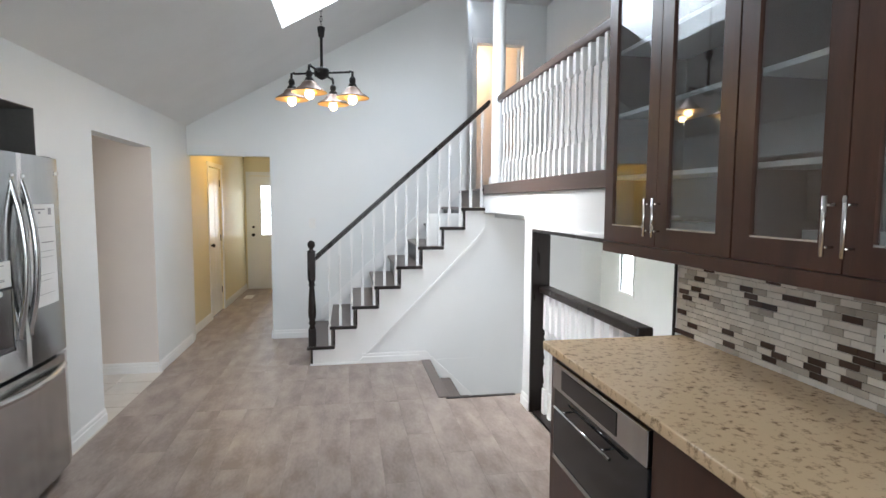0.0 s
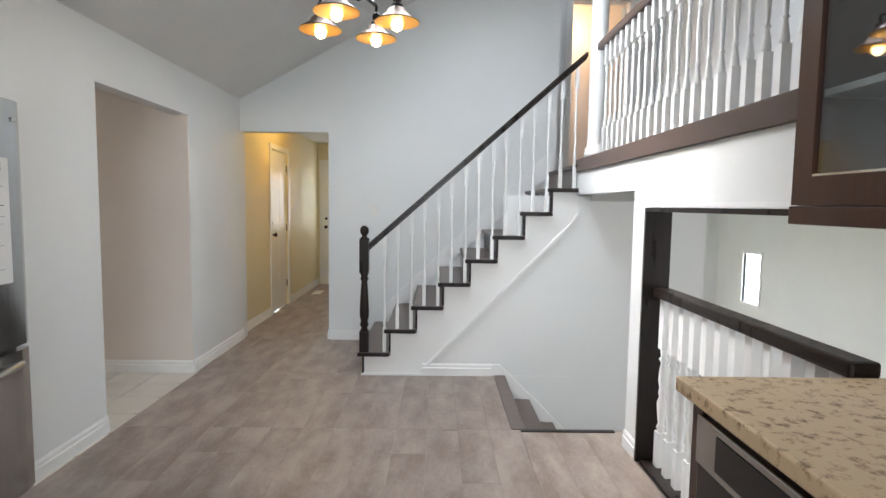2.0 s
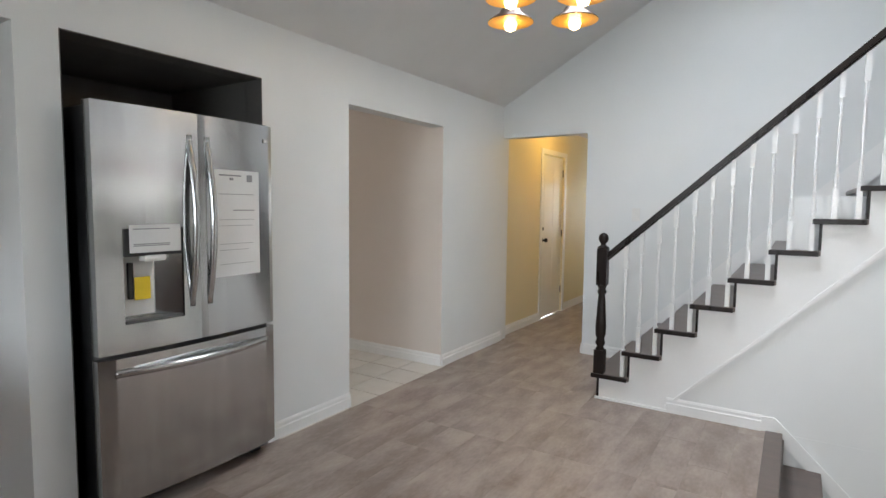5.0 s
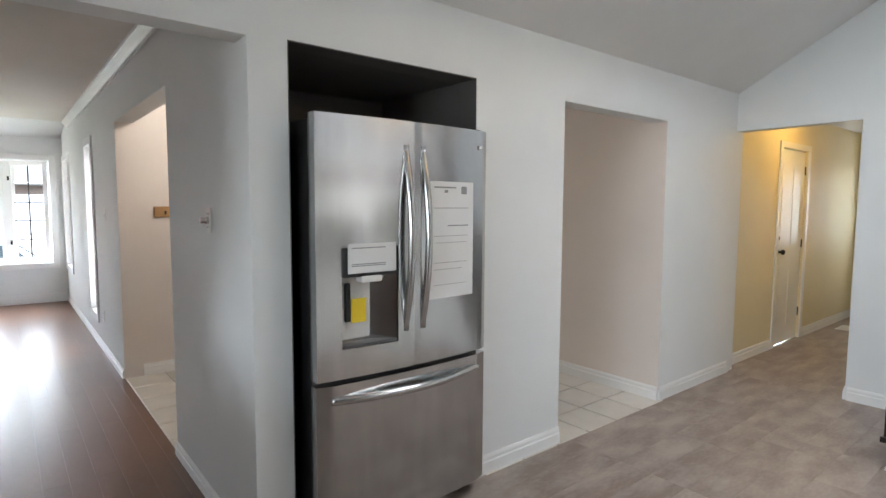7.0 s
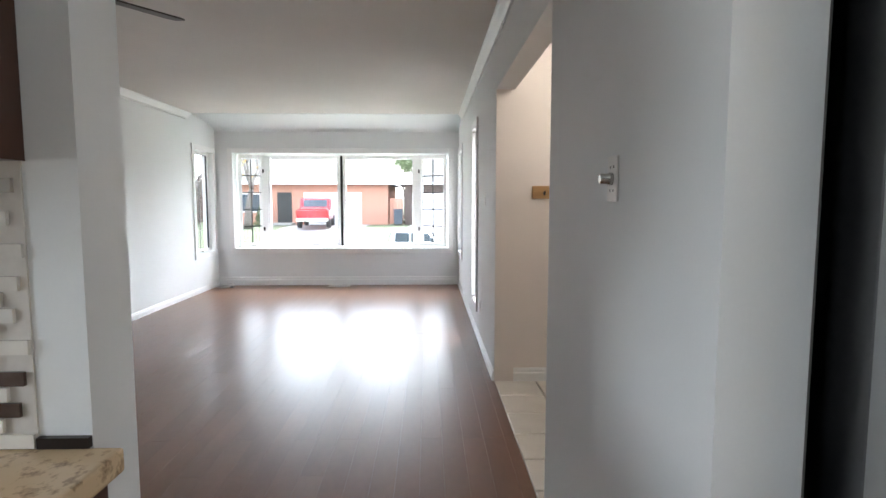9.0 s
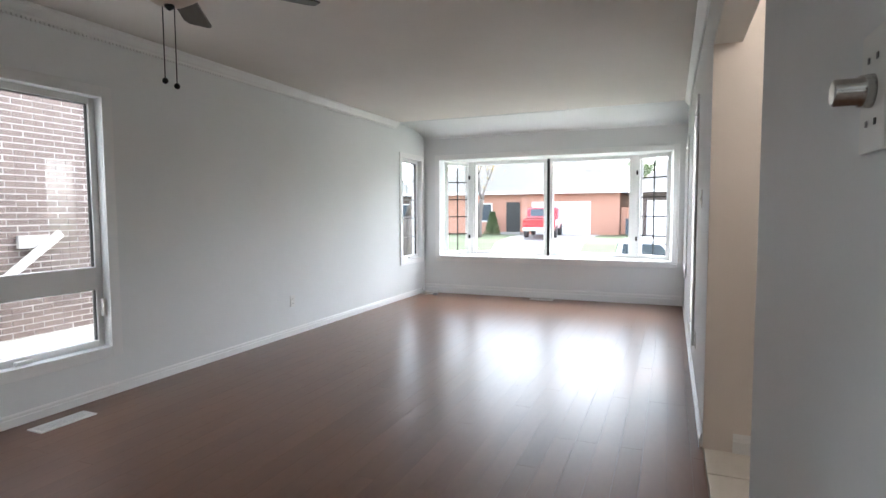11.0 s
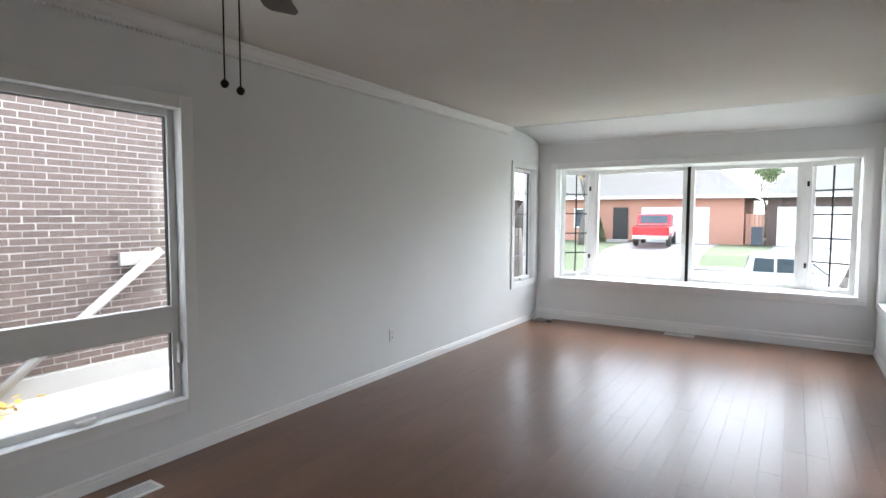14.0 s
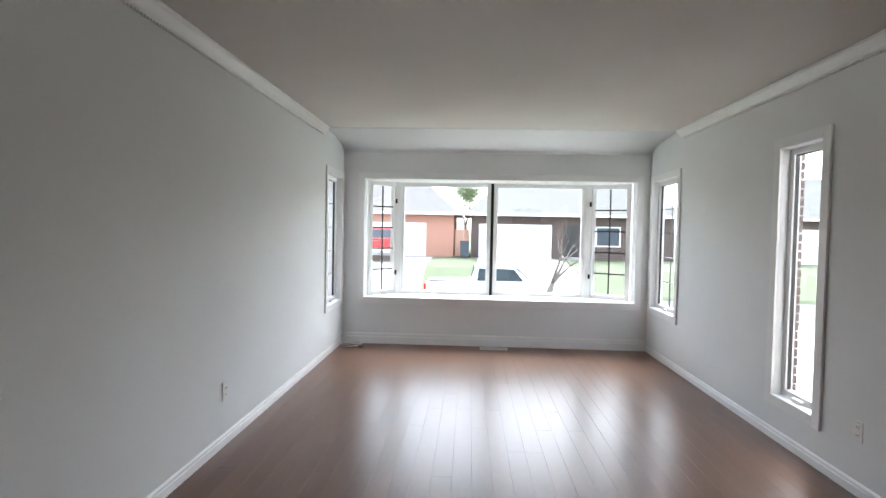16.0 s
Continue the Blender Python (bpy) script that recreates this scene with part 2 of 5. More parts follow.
def prism(bm, outline, lo, hi, axis):
    """A closed outline in the plane across axis, pushed from lo to hi along it."""
    def place(p, d):
        return {"x": (d, p[0], p[1]), "y": (p[0], d, p[1]), "z": (p[0], p[1], d)}[axis]
    a = [bm.verts.new(place(p, lo)) for p in outline]
    b = [bm.verts.new(place(p, hi)) for p in outline]
    n = len(outline)
    bm.faces.new(a)
    bm.faces.new(list(reversed(b)))
    for i in range(n):
        bm.faces.new((a[i], b[i], b[(i + 1) % n], a[(i + 1) % n]))
    bmesh.ops.recalc_face_normals(bm, faces=bm.faces)
    return bm


def lathe(bm, profile, centre=(0, 0, 0), n=12, m=None):
    """A turned shape: (radius, height) pairs round the z axis, then moved by m."""
    rings = []
    for r, z in profile:
        rings.append([bm.verts.new((centre[0] + r * math.cos(2 * math.pi * k / n), centre[1] + r * math.sin(2 * math.pi * k / n), centre[2] + z)) for k in range(n)])
    fs = []
    for a, b in zip(rings, rings[1:]):
        for k in range(n):
            fs.append(bm.faces.new((a[k], a[(k + 1) % n], b[(k + 1) % n], b[k])))
    if profile[0][0] > 0.0005:
        bm.faces.new(list(reversed(rings[0])))
    if profile[-1][0] > 0.0005:
        bm.faces.new(rings[-1])
    for f in fs:
        f.smooth = True
    if m is not None:
        bmesh.ops.transform(bm, matrix=m, verts=[v for ring in rings for v in ring])
    return bm


def tube(bm, points, r, n=8):
    """A round bar along a line of points."""
    pts = [Vector(p) for p in points]
    rings = []
    for i, p in enumerate(pts):
        d = (pts[min(i + 1, len(pts) - 1)] - pts[max(i - 1, 0)]).normalized()
        u = d.orthogonal().normalized() if i == 0 else (u - d * u.dot(d)).normalized()
        v = d.cross(u)
        rad = r[i] if isinstance(r, (list, tuple)) else r
        rings.append([bm.verts.new(p + (u * math.cos(2 * math.pi * k / n) + v * math.sin(2 * math.pi * k / n)) * rad) for k in range(n)])
    for a, b in zip(rings, rings[1:]):
        for k in range(n):
            bm.faces.new((a[k], a[(k + 1) % n], b[(k + 1) % n], b[k])).smooth = True
    bm.faces.new(list(reversed(rings[0])))
    bm.faces.new(rings[-1])
    return bm


def part(name, bm, material, parent=None, label="", m=None):
    """Links a bmesh as one mesh object, under a thing or a part."""
    me = bpy.data.meshes.new(name)
    bmesh.ops.recalc_face_normals(bm, faces=bm.faces)
    bm.to_mesh(me)
    bm.free()
    me.materials.append(material)
    ob = new(name, me)
    if parent:
        ob.parent = parent
    if m is not None:
        ob.matrix_local = m
    if label:
        ob["label"] = label
    return ob


def thing(name, label, category, at=(0, 0, 0), group="", kind=""):
    e = new(name)
    e.empty_display_size = 0.1
    e.location = at
    return tagged(e, label, category, group, kind)


def structure(name, bm, mat, label, category):
    return tagged(part(name, bm, mat), label, category, "", "structure")


# ---- structure: kitchen ----
XW, XE, XL = -1.478, 1.573, 1.85          # west wall, loft edge, kitchen east wall
YN, YS = 6.395, -2.7                      # hall wall, kitchen south wall
YR, YLIV, XF = 2.272, -1.467, -9.12       # living room: north wall, south wall, front wall
LOFT = 1.71
YB = -4.40                                # face of the neighbour's brick wall
XR = 1.85                                 # the sloped ceiling ends here


def wall_x(name, x0, x1, y0, y1, z0, z1, holes, mat, label):
    """A wall across x with rectangular openings (ya, yb, za, zb) cut right through it."""
    bm = bmesh.new()
    cuts = sorted({y0, y1, *[h[0] for h in holes], *[h[1] for h in holes]})
    for a, b in zip(cuts, cuts[1:]):
        zs = [z0]
        for h in sorted(holes, key=lambda h: h[2]):
            if h[0] < (a + b) / 2 < h[1]:
                zs += [h[2], h[3]]
        zs.append(z1)
        for lo, hi in zip(zs[::2], zs[1::2]):
            if hi - lo > 0.002:
                box(bm, x0, x1, a, b, lo, hi)
    return structure(name, bm, mat, label, "wall")


def wall_y(name, y0, y1, x0, x1, z0, z1, holes, mat, label):
    bm = bmesh.new()
    cuts = sorted({x0, x1, *[h[0] for h in holes], *[h[1] for h in holes]})
    for a, b in zip(cuts, cuts[1:]):
        zs = [z0]
        for h in sorted(holes, key=lambda h: h[2]):
            if h[0] < (a + b) / 2 < h[1]:
                zs += [h[2], h[3]]
        zs.append(z1)
        for lo, hi in zip(zs[::2], zs[1::2]):
            if hi - lo > 0.002:
                box(bm, a, b, y0, y1, lo, hi)
    return structure(name, bm, mat, label, "wall")


NI = (2.433, 3.414, 0.0, 2.068)
O1 = (4.115, 5.27, 0.0, 2.045)
wall_x("wall_west", XW - 0.13, XW, YR, YN + 0.12, 0, 2.62, [(NI[0] - 0.005, NI[1] + 0.005, 0.0, NI[3] + 0.005), O1], M_WALL, "plain white painted wall with fridge niche and opening")
wall_x("wall_west_kitchen", XW - 0.13, XW, YS, YR, 0, 2.62, [(1.25, YR, 0.0, 2.06)], M_WALL, "white wall and header between kitchen and living room")
wall_y("wall_north", YN, YN + 0.12, XW, 1.64, 0, 4.8, [(XW, -0.613, 0.0, 2.07)], M_WALL, "tall white painted wall behind the stairs")
wall_x("wall_east_kitchen", XL, XL + 0.12, YS, 2.455, 0, 4.5, [], M_WALL, "white kitchen wall behind the cabinets")
# unseen wall; its window opening is added to go with the fill lamp
wall_y("wall_south_kitchen", YS - 0.12, YS, XW, XL, 0, 4.5, [(-0.75, 1.55, 1.05, 2.4)], M_WALL, "unseen white kitchen wall with a supposed window")

# fridge niche lining, coloured near black for the shade inside
niche = thing("niche_lining", "recess round the refrigerator, its shade put into a dark colour", "wall", kind="structure")
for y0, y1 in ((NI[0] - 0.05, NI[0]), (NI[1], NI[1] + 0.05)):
    part("side_board", boxes((-2.34, XW - 0.135, y0, y1, 0, 2.115)), M_NICHE_SHADE, niche)
part("top_board", boxes((-2.34, XW - 0.135, NI[0], NI[1], NI[3], NI[3] + 0.047)), M_NICHE_SHADE, niche)
part("back_board", boxes((-2.39, -2.341, NI[0] - 0.05, NI[1] + 0.05, 0, 2.115)), M_NICHE_SHADE, niche)
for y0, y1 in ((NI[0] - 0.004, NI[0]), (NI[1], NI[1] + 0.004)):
    part("jamb_lining", boxes((XW - 0.134, XW - 0.001, y0, y1, 0, NI[3])), M_NICHE_SHADE, niche)
part("head_lining", boxes((XW - 0.134, XW - 0.001, NI[0] - 0.004, NI[1] + 0.004, NI[3] + 0.0005, NI[3] + 0.0045)), M_NICHE_SHADE, niche)

# sloped ceiling with the skylight opening
def slope_slab(bm, x0, x1, y0, y1, t=0.12):
    prism(bm, [(x0, vault(x0)), (x1, vault(x1)), (x1, vault(x1) + t), (x0, vault(x0) + t)], y0, y1, "y")


cb = bmesh.new()
xw0 = XW - 0.02
slope_slab(cb, xw0, XR, YS, SKY_Y0)
slope_slab(cb, xw0, XR, SKY_Y1, YN + 0.06)
slope_slab(cb, xw0, SKY_X0, SKY_Y0, SKY_Y1)
slope_slab(cb, SKY_X1, XR, SKY_Y0, SKY_Y1)
box(cb, XR, 4.2, YS, 8.6, vault(XR), vault(XR) + 0.12)
structure("ceiling", cb, M_CEIL, "white sloped ceiling with a skylight opening", "ceiling")
sb = bmesh.new()
for (a, b, c, d) in ((SKY_X0 - 0.04, SKY_X0, SKY_Y0 - 0.04, SKY_Y1 + 0.04), (SKY_X1, SKY_X1 + 0.04, SKY_Y0 - 0.04, SKY_Y1 + 0.04)):
    box(sb, a, b, c, d, vault(a) + 0.125, vault(a) + 0.45)
for (c, d) in ((SKY_Y0 - 0.04, SKY_Y0), (SKY_Y1, SKY_Y1 + 0.04)):
    prism(sb, [(SKY_X0, vault(SKY_X0) + 0.125), (SKY_X1, vault(SKY_X1) + 0.125), (SKY_X1, vault(SKY_X1) + 0.45), (SKY_X0, vault(SKY_X0) + 0.45)], c, d, "y")
structure("skylight_curb", sb, M_TRIM, "white curb round the skylight opening", "skylight")

# floors
structure("subfloor_kitchen", boxes((XW - 0.13, XL, YS, 4.20, -0.2, -0.012), (XW - 0.13, 1.0, 4.20, 5.30, -0.2, -0.012), (XW - 0.13, 0.998, 5.30, YN, -0.2, -0.012), (-1.62, -0.5, YN, 10.4, -0.2, -0.012)), M_STEPWOOD, "subfloor under the grey laminate", "floor")

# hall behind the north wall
wall_x("wall_hall_west", -1.67, -1.55, YN + 0.12, 10.3, 0, 2.5, [(7.60, 8.33, 0.0, 2.03)], M_HALL, "cream hall wall with the lamp's yellow put into its paint")
wall_x("wall_hall_east", -0.613, -0.50, YN + 0.12, 10.3, 0, 2.5, [], M_HALL, "cream hall wall, lamp yellow in its colour")
wall_y("wall_hall_end", 10.2, 10.3, -1.55, -0.613, 0, 2.5, [], M_HALL, "cream wall at the hall's end, lamp yellow in its colour")
structure("ceiling_hall", boxes((-1.67, -0.50, YN + 0.12, 10.3, 2.38, 2.46)), M_CEIL, "white hall ceiling", "ceiling")

# loft
wall_y("wall_loft_north", 7.30, 7.42, 1.52, 4.2, LOFT, 4.4, [(1.98, 2.62, LOFT, 3.70)], M_WALL, "white upper landing wall with an open doorway")
wall_x("wall_loft_return", 1.52, 1.64, YN + 0.12, 7.30, LOFT, 4.4, [], M_WALL, "white wall end at the upper landing")
wall_x("wall_loft_east", 2.95, 3.07, 0.5, 7.30, LOFT, 4.4, [], M_WALL, "white upper landing wall")
wall_y("wall_upper_room", 8.5, 8.6, 1.52, 4.2, LOFT, 4.4, [], M_FOYER, "upper room wall, warm light also put into its colour")
wall_y("wall_loft_south", 0.4, 0.5, XL + 0.12, 3.07, LOFT, 4.4, [], M_WALL, "white upper landing end wall")
structure("floor_loft", boxes((1.70, 4.2, 0.4, 8.6, LOFT - 0.2, LOFT), (1.578, 1.70, 5.30, 7.30, LOFT - 0.2, LOFT)), M_STEPWOOD, "grey brown upper landing floor", "floor")
# two unseen walls that close the upper floor so no daylight leaks in
wall_x("blocker_upper_east", 4.2, 4.3, 0.4, 8.6, LOFT, 4.4, [], M_WALL, "unseen white end wall added against stray daylight")
wall_x("blocker_upper_west", 1.40, 1.52, 7.30, 8.6, LOFT, 4.4, [], M_FOYER, "unseen side wall added to keep daylight out of the upper room")
structure("ceiling_lower", boxes((1.69, 5.6, 0.4, 10.5, 1.42, 1.48)), M_CEIL, "white ceiling of the lower room", "ceiling")

# edge of the loft: white fascia, lintel and the opening to the lower room
wall_x("wall_loft_edge", XE, 1.69, 2.47, 5.30, -1.35, 1.645, [(2.47, 3.81, 0.0, 1.375), (4.0, 5.30, -1.35, 1.47)], M_WALL, "white wall below the landing with railing opening")
tagged(part("band_board", boxes((XE - 0.018, 1.70, 2.47, 5.29, 1.647, 1.742), bevel=0.004), M_BAND), "dark brown wooden band along the landing edge", "trim", "", "structure")
structure("trim_lintel", boxes((XE - 0.012, XE - 0.001, 2.47, 3.83, 1.378, 1.40)), M_TRIM, "thin white moulding above the railing opening", "trim")
wall_y("wall_stair_side", 5.30, 5.34, 1.0, 2.62, -1.35, 1.46, [], M_WALL, "white wall beside the stairs going down")
wall_x("wall_lower_east", 5.4, 5.52, 0.4, 10.5, -1.35, 1.5, [(9.13, 9.60, -0.10, 0.68)], M_WALL, "white wall of the lower room with a narrow window")
wall_y("wall_lower_north", 10.4, 10.5, 1.7, 5.4, -1.35, 1.5, [], M_WALL, "white end wall of the lower room")
wall_y("wall_lower_south", 0.4, 0.5, 1.97, 5.4, -1.35, 1.5, [], M_WALL, "white end wall of the lower room")
wall_x("wall_lower_west", 1.56, 1.70, 5.345, 10.5, -1.35, -0.21, [], M_WALL, "white lower room wall")
structure("floor_lower", boxes((1.0, 5.5, 0.4, 10.5, -1.45, -1.35)), M_STEPWOOD, "dark lower room floor", "floor")

# ---- structure: foyer ----
wall_y("wall_foyer_north", 5.27, 5.39, -4.60, XW - 0.13, 0, 2.5, [], M_FOYER, "foyer wall, warm light put into its beige grey")
structure("jamb_skin", boxes((XW - 0.14, XW - 0.001, 5.265, 5.2695, 0.0, 2.044)), M_FOYER, "jamb of the foyer opening, warm light in its beige grey", "wall")
structure("jamb_skin", boxes((-4.4695, -4.465, YR + 0.001, YR + 0.14, 0.0, 2.084)), M_FOYER, "jamb of the living room opening, warm light in its beige grey", "wall")
wall_x("wall_foyer_west", -4.59, -4.47, YR + 0.13, 5.27, 0, 2.5, [], M_FOYER, "foyer wall with a coat rack, warm light in its beige grey")
structure("ceiling_foyer", boxes((-4.6, XW - 0.13, YR + 0.13, 5.39, 2.42, 2.5)), M_CEIL, "white foyer ceiling", "ceiling")
structure("subfloor_foyer", boxes((-4.6, XW - 0.13, YR, 5.39, -0.2, -0.012)), M_GROUT, "grey grout bed under the foyer tiles", "floor")
wall_x("wall_foyer_block", -2.75, -2.62, YR + 0.13, 3.47, 0, 2.42, [], M_FOYER, "foyer wall behind the refrigerator niche, warm light in its beige grey")

# ---- structure: living room ----
TW, RW = (-6.36, -5.90, 0.31, 2.03), (-9.0, -8.24, 0.56, 2.03)
BW, LW = (-3.90, -2.83, 0.34, 2.03), (-9.0, -8.35, 0.56, 2.03)
wall_y("wall_living_north", YR, YR + 0.13, XF - 0.15, XW - 0.13, 0, 2.62, [(-4.47, -2.75, 0.0, 2.085), TW, RW], M_WALL, "white living room wall with opening and windows")
wall_y("wall_living_south", YLIV - 0.16, YLIV, XF - 0.15, XW, 0, 2.62, [BW, LW], M_WALL, "white living room wall with two windows")
BAY = (-1.20, 2.11, 0.58, 2.04)
wall_x("wall_front", XF - 0.15, XF, YLIV, YR, -0.3, 2.62, [BAY], M_WALL, "white front wall with the bay window opening")
cb = bmesh.new()
prism(cb, [(XW - 0.13, 2.50), (-8.2, 2.50), (-8.2, 2.62), (XW - 0.13, 2.62)], YLIV, YR, "y")
structure("ceiling_living", cb, M_CEIL_L, "cream white living room ceiling", "ceiling")
cb = bmesh.new()
curve = [(-8.2 - 0.92 * math.sin(radians(a)), 2.37 + 0.13 * math.cos(radians(a))) for a in range(0, 91, 6)]
prism(cb, [*curve, (XF, 2.62), (-8.2, 2.62)], YLIV, YR, "y")
for f in cb.faces:
    f.smooth = abs(f.normal.y) < 0.5 and f.calc_center_median().z < 2.5
structure("ceiling_cove", cb, M_WALL, "white curved cove where the ceiling meets the front wall", "ceiling")
structure("subfloor_living", boxes((XF, XW - 0.132, YLIV, YR, -0.2, -0.012)), M_DARKWOOD, "subfloor under the brown hardwood", "floor")
def crown(name, x0, x1, y, s):
    bm = bmesh.new()
    prism(bm, [(y, 2.418), (y + s * 0.010, 2.418), (y + s * 0.012, 2.432), (y + s * 0.026, 2.446), (y + s * 0.046, 2.474), (y + s * 0.056, 2.482), (y + s * 0.060, 2.498), (y, 2.498)], x0, x1, "x")
    return tagged(part(name, bm, M_TRIM), "white crown moulding with a beaded lower edge", "trim", "", "structure")


for nm, y, s in (("crown_moulding", YLIV, 1), ("crown_moulding", YR, -1)):
    ob = crown(nm, -8.2, XW - 0.132, y, s)
    bb = bmesh.new()
    for k in range(250):
        xx = -8.13 + k * 0.026
        box(bb, xx, xx + 0.014, y + s * 0.003, y + s * 0.016, 2.404, 2.417)
    part("bead_row", bb, M_TRIM, ob)


# baseboards: a tall board with a moulded cap
def base_x(x0, x1, y, s, h=0.10):
    bm = bmesh.new()
    prism(bm, [(y + s * 0.001, 0), (y + s * 0.016, 0), (y + s * 0.016, h * 0.62), (y + s * 0.011, h * 0.68), (y + s * 0.011, h * 0.86), (y + s * 0.005, h), (y + s * 0.001, h)], x0, x1, "x")
    return structure("baseboard", bm, M_TRIM, "white moulded baseboard", "baseboard")


def base_y(y0, y1, x, s, h=0.10):
    bm = bmesh.new()
    prism(bm, [(x + s * 0.001, 0), (x + s * 0.016, 0), (x + s * 0.016, h * 0.62), (x + s * 0.011, h * 0.68), (x + s * 0.011, h * 0.86), (x + s * 0.005, h), (x + s * 0.001, h)], y0, y1, "y")
    return structure("baseboard", bm, M_TRIM, "white moulded baseboard", "baseboard")


base_y(NI[1] + 0.002, O1[0], XW, 1)
base_y(O1[1], YN, XW, 1)
base_x(XW - 0.07, XW + 0.016, YN + 0.0, -1)
base_x(-0.60, -0.14, YN, -1)
base_y(YN, YN + 0.12, -0.613, -1)
base_x(-4.45, XW - 0.002, 5.265, -1)
base_y(YR + 0.14, 5.25, -4.47, 1)
base_y(YN + 0.13, 7.55, -1.55, 1)
base_y(8.40, 10.2, -1.55, 1)
base_x(XF + 0.02, XW - 0.2, YLIV, 1, 0.075)
base_x(XF + 0.02, -4.48, YR, -1, 0.075)
base_x(-2.74, XW - 0.132, YR, -1, 0.075)
base_y(YLIV + 0.02, YR - 0.02, XF, 1, 0.135)
base_y(3.815, 3.995, XE, -1)
base_x(0.36, 0.92, 5.262, -1)

# ---- stairs ----
STX, RUN, RISE = -0.12, 0.2125, 0.19
stairs = thing("staircase", "staircase with dark treads, white stringer and dark nosings", "stairs", (0, 0, 0), kind="structure")
ob_ = bmesh.new()
pts = [(STX, 0.0)]
for k in range(9):
    pts += [(STX + RUN * k, RISE * (k + 1) - 0.03), (STX + RUN * (k + 1), RISE * (k + 1) - 0.03)]
pts = pts[:-1] + [(1.585, LOFT - 0.08), (1.585, 1.30), (1.53, 1.20), (0.32, 0.0)]
prism(ob_, pts, 5.262, 5.30, "y")
part("stringer", ob_, M_TRIM, stairs, "white stepped stringer")
fill = bmesh.new()
prism(fill, [(0.30, 0.0), (1.0, 0.0), (1.57, 0.0), (1.57, 1.28), (1.53, 1.2)], 5.272, 5.30, "y")
box(fill, 0.98, 1.57, 5.272, 5.298, -1.35, -0.001)
box(fill, 1.57, 2.62, 5.272, 5.298, -1.35, 1.46)
part("side_panel", fill, M_WALL, stairs, "white painted panel below the stringer")
mould = bmesh.new()
prism(mould, [(0.31, 0.0), (0.335, 0.0), (1.51, 1.2), (1.59, 1.31), (1.575, 1.32), (1.495, 1.215)], 5.252, 5.264, "y")
part("stringer_moulding", mould, M_TRIM, stairs)
for k in range(9):
    x = STX + RUN * k
    z = RISE * (k + 1)
    part("riser", boxes((x, x + 0.015, 5.258, YN - 0.002, z - RISE + 0.001, z - 0.03)), M_DARKWOOD, stairs)
    part("tread", boxes((x - 0.03, x + RUN + 0.014, 5.235, YN - 0.002, z - 0.03, z - (0.001 if k == 8 else 0)), bevel=0.006), M_STEPWOOD if k < 8 else M_BAND, stairs)
    part("nosing", boxes((x - 0.036, x + RUN + 0.004, 5.222, 5.234, z - 0.032, z - 0.002), bevel=0.003), M_DARKWOOD, stairs)
sk = bmesh.new()
prism(sk, [(STX + 0.05, 0.20), (STX + 0.05, 0.34), (1.55, 1.90), (1.62, 1.90), (1.62, 1.715)], YN - 0.018, YN - 0.003, "y")
part("wall_skirt", sk, M_TRIM, stairs, "white skirt board along the wall")
part("base_strip", boxes((STX - 0.01, 0.42, 5.245, 5.261, 0.0, 0.016)), M_TRIM, stairs)

BAL = [(0.017, 0.20), (0.010, 0.215), (0.017, 0.222), (0.010, 0.23), (0.016, 0.245), (0.018, 0.275), (0.012, 0.33), (0.008, 0.36), (0.015, 0.37), (0.008, 0.38), (0.010, 0.45), (0.013, 0.56), (0.010, 0.66), (0.008, 0.70), (0.015, 0.71), (0.008, 0.72), (0.010, 0.76), (0.015, 0.79), (0.009, 0.81), (0.016, 0.825)]


def baluster_mesh(name, h, mat, fat=1.0, square=0.21, profile=BAL, top=0.83):
    """A turned baluster with square ends."""
    bm = bmesh.new()
    mid = [(r * fat * 0.85, z * h) for r, z in profile if square * 0.95 <= z <= top]
    lathe(bm, mid, n=8)
    s = 0.0155 * fat
    box(bm, -s, s, -s, s, 0, square * h)
    box(bm, -s, s, -s, s, (top - 0.005) * h, h)
    me = bpy.data.meshes.new(name)
    bm.to_mesh(me)
    bm.free()
    me.materials.append(mat)
    return me


def member(name, me, parent, p, label=""):
    ob = new(name, me)
    ob.parent = parent
    ob.location = p
    if label:
        ob["label"] = label
    return ob


rail = thing("stair_railing", "stair railing with dark handrail, dark turned newel and white balusters", "railing", (0, 0, 0))
nx, ny = -0.105, 5.262
nw = bmesh.new()
box(nw, nx - 0.036, nx + 0.036, ny - 0.036, ny + 0.036, RISE, 0.36, bevel=0.004)
lathe(nw, [(0.034, 0.36), (0.022, 0.385), (0.036, 0.41), (0.026, 0.44), (0.036, 0.47), (0.038, 0.52), (0.027, 0.72), (0.022, 0.76), (0.034, 0.78), (0.024, 0.80), (0.036, 0.83)], (nx, ny, 0), 14)
box(nw, nx - 0.036, nx + 0.036, ny - 0.036, ny + 0.036, 0.83, 1.09, bevel=0.004)
lathe(nw, [(0.038, 1.09), (0.042, 1.10), (0.020, 1.115), (0.018, 1.125), (0.030, 1.14), (0.036, 1.16), (0.032, 1.185), (0.016, 1.20), (0.002, 1.205)], (nx, ny, 0), 14)
part("newel_post", nw, M_DARKWOOD, rail, "dark turned newel with ball top")
hr = bmesh.new()
h0, h1 = (nx + 0.03, 1.03), (1.62, 2.55)
prism(hr, [(h0[0], h0[1] - 0.03), (h1[0], h1[1] - 0.03), (h1[0], h1[1] + 0.03), (h0[0], h0[1] + 0.03)], ny - 0.03, ny + 0.03, "y")
bmesh.ops.bevel(hr, geom=list(hr.edges), offset=0.012, segments=2, affect='EDGES')
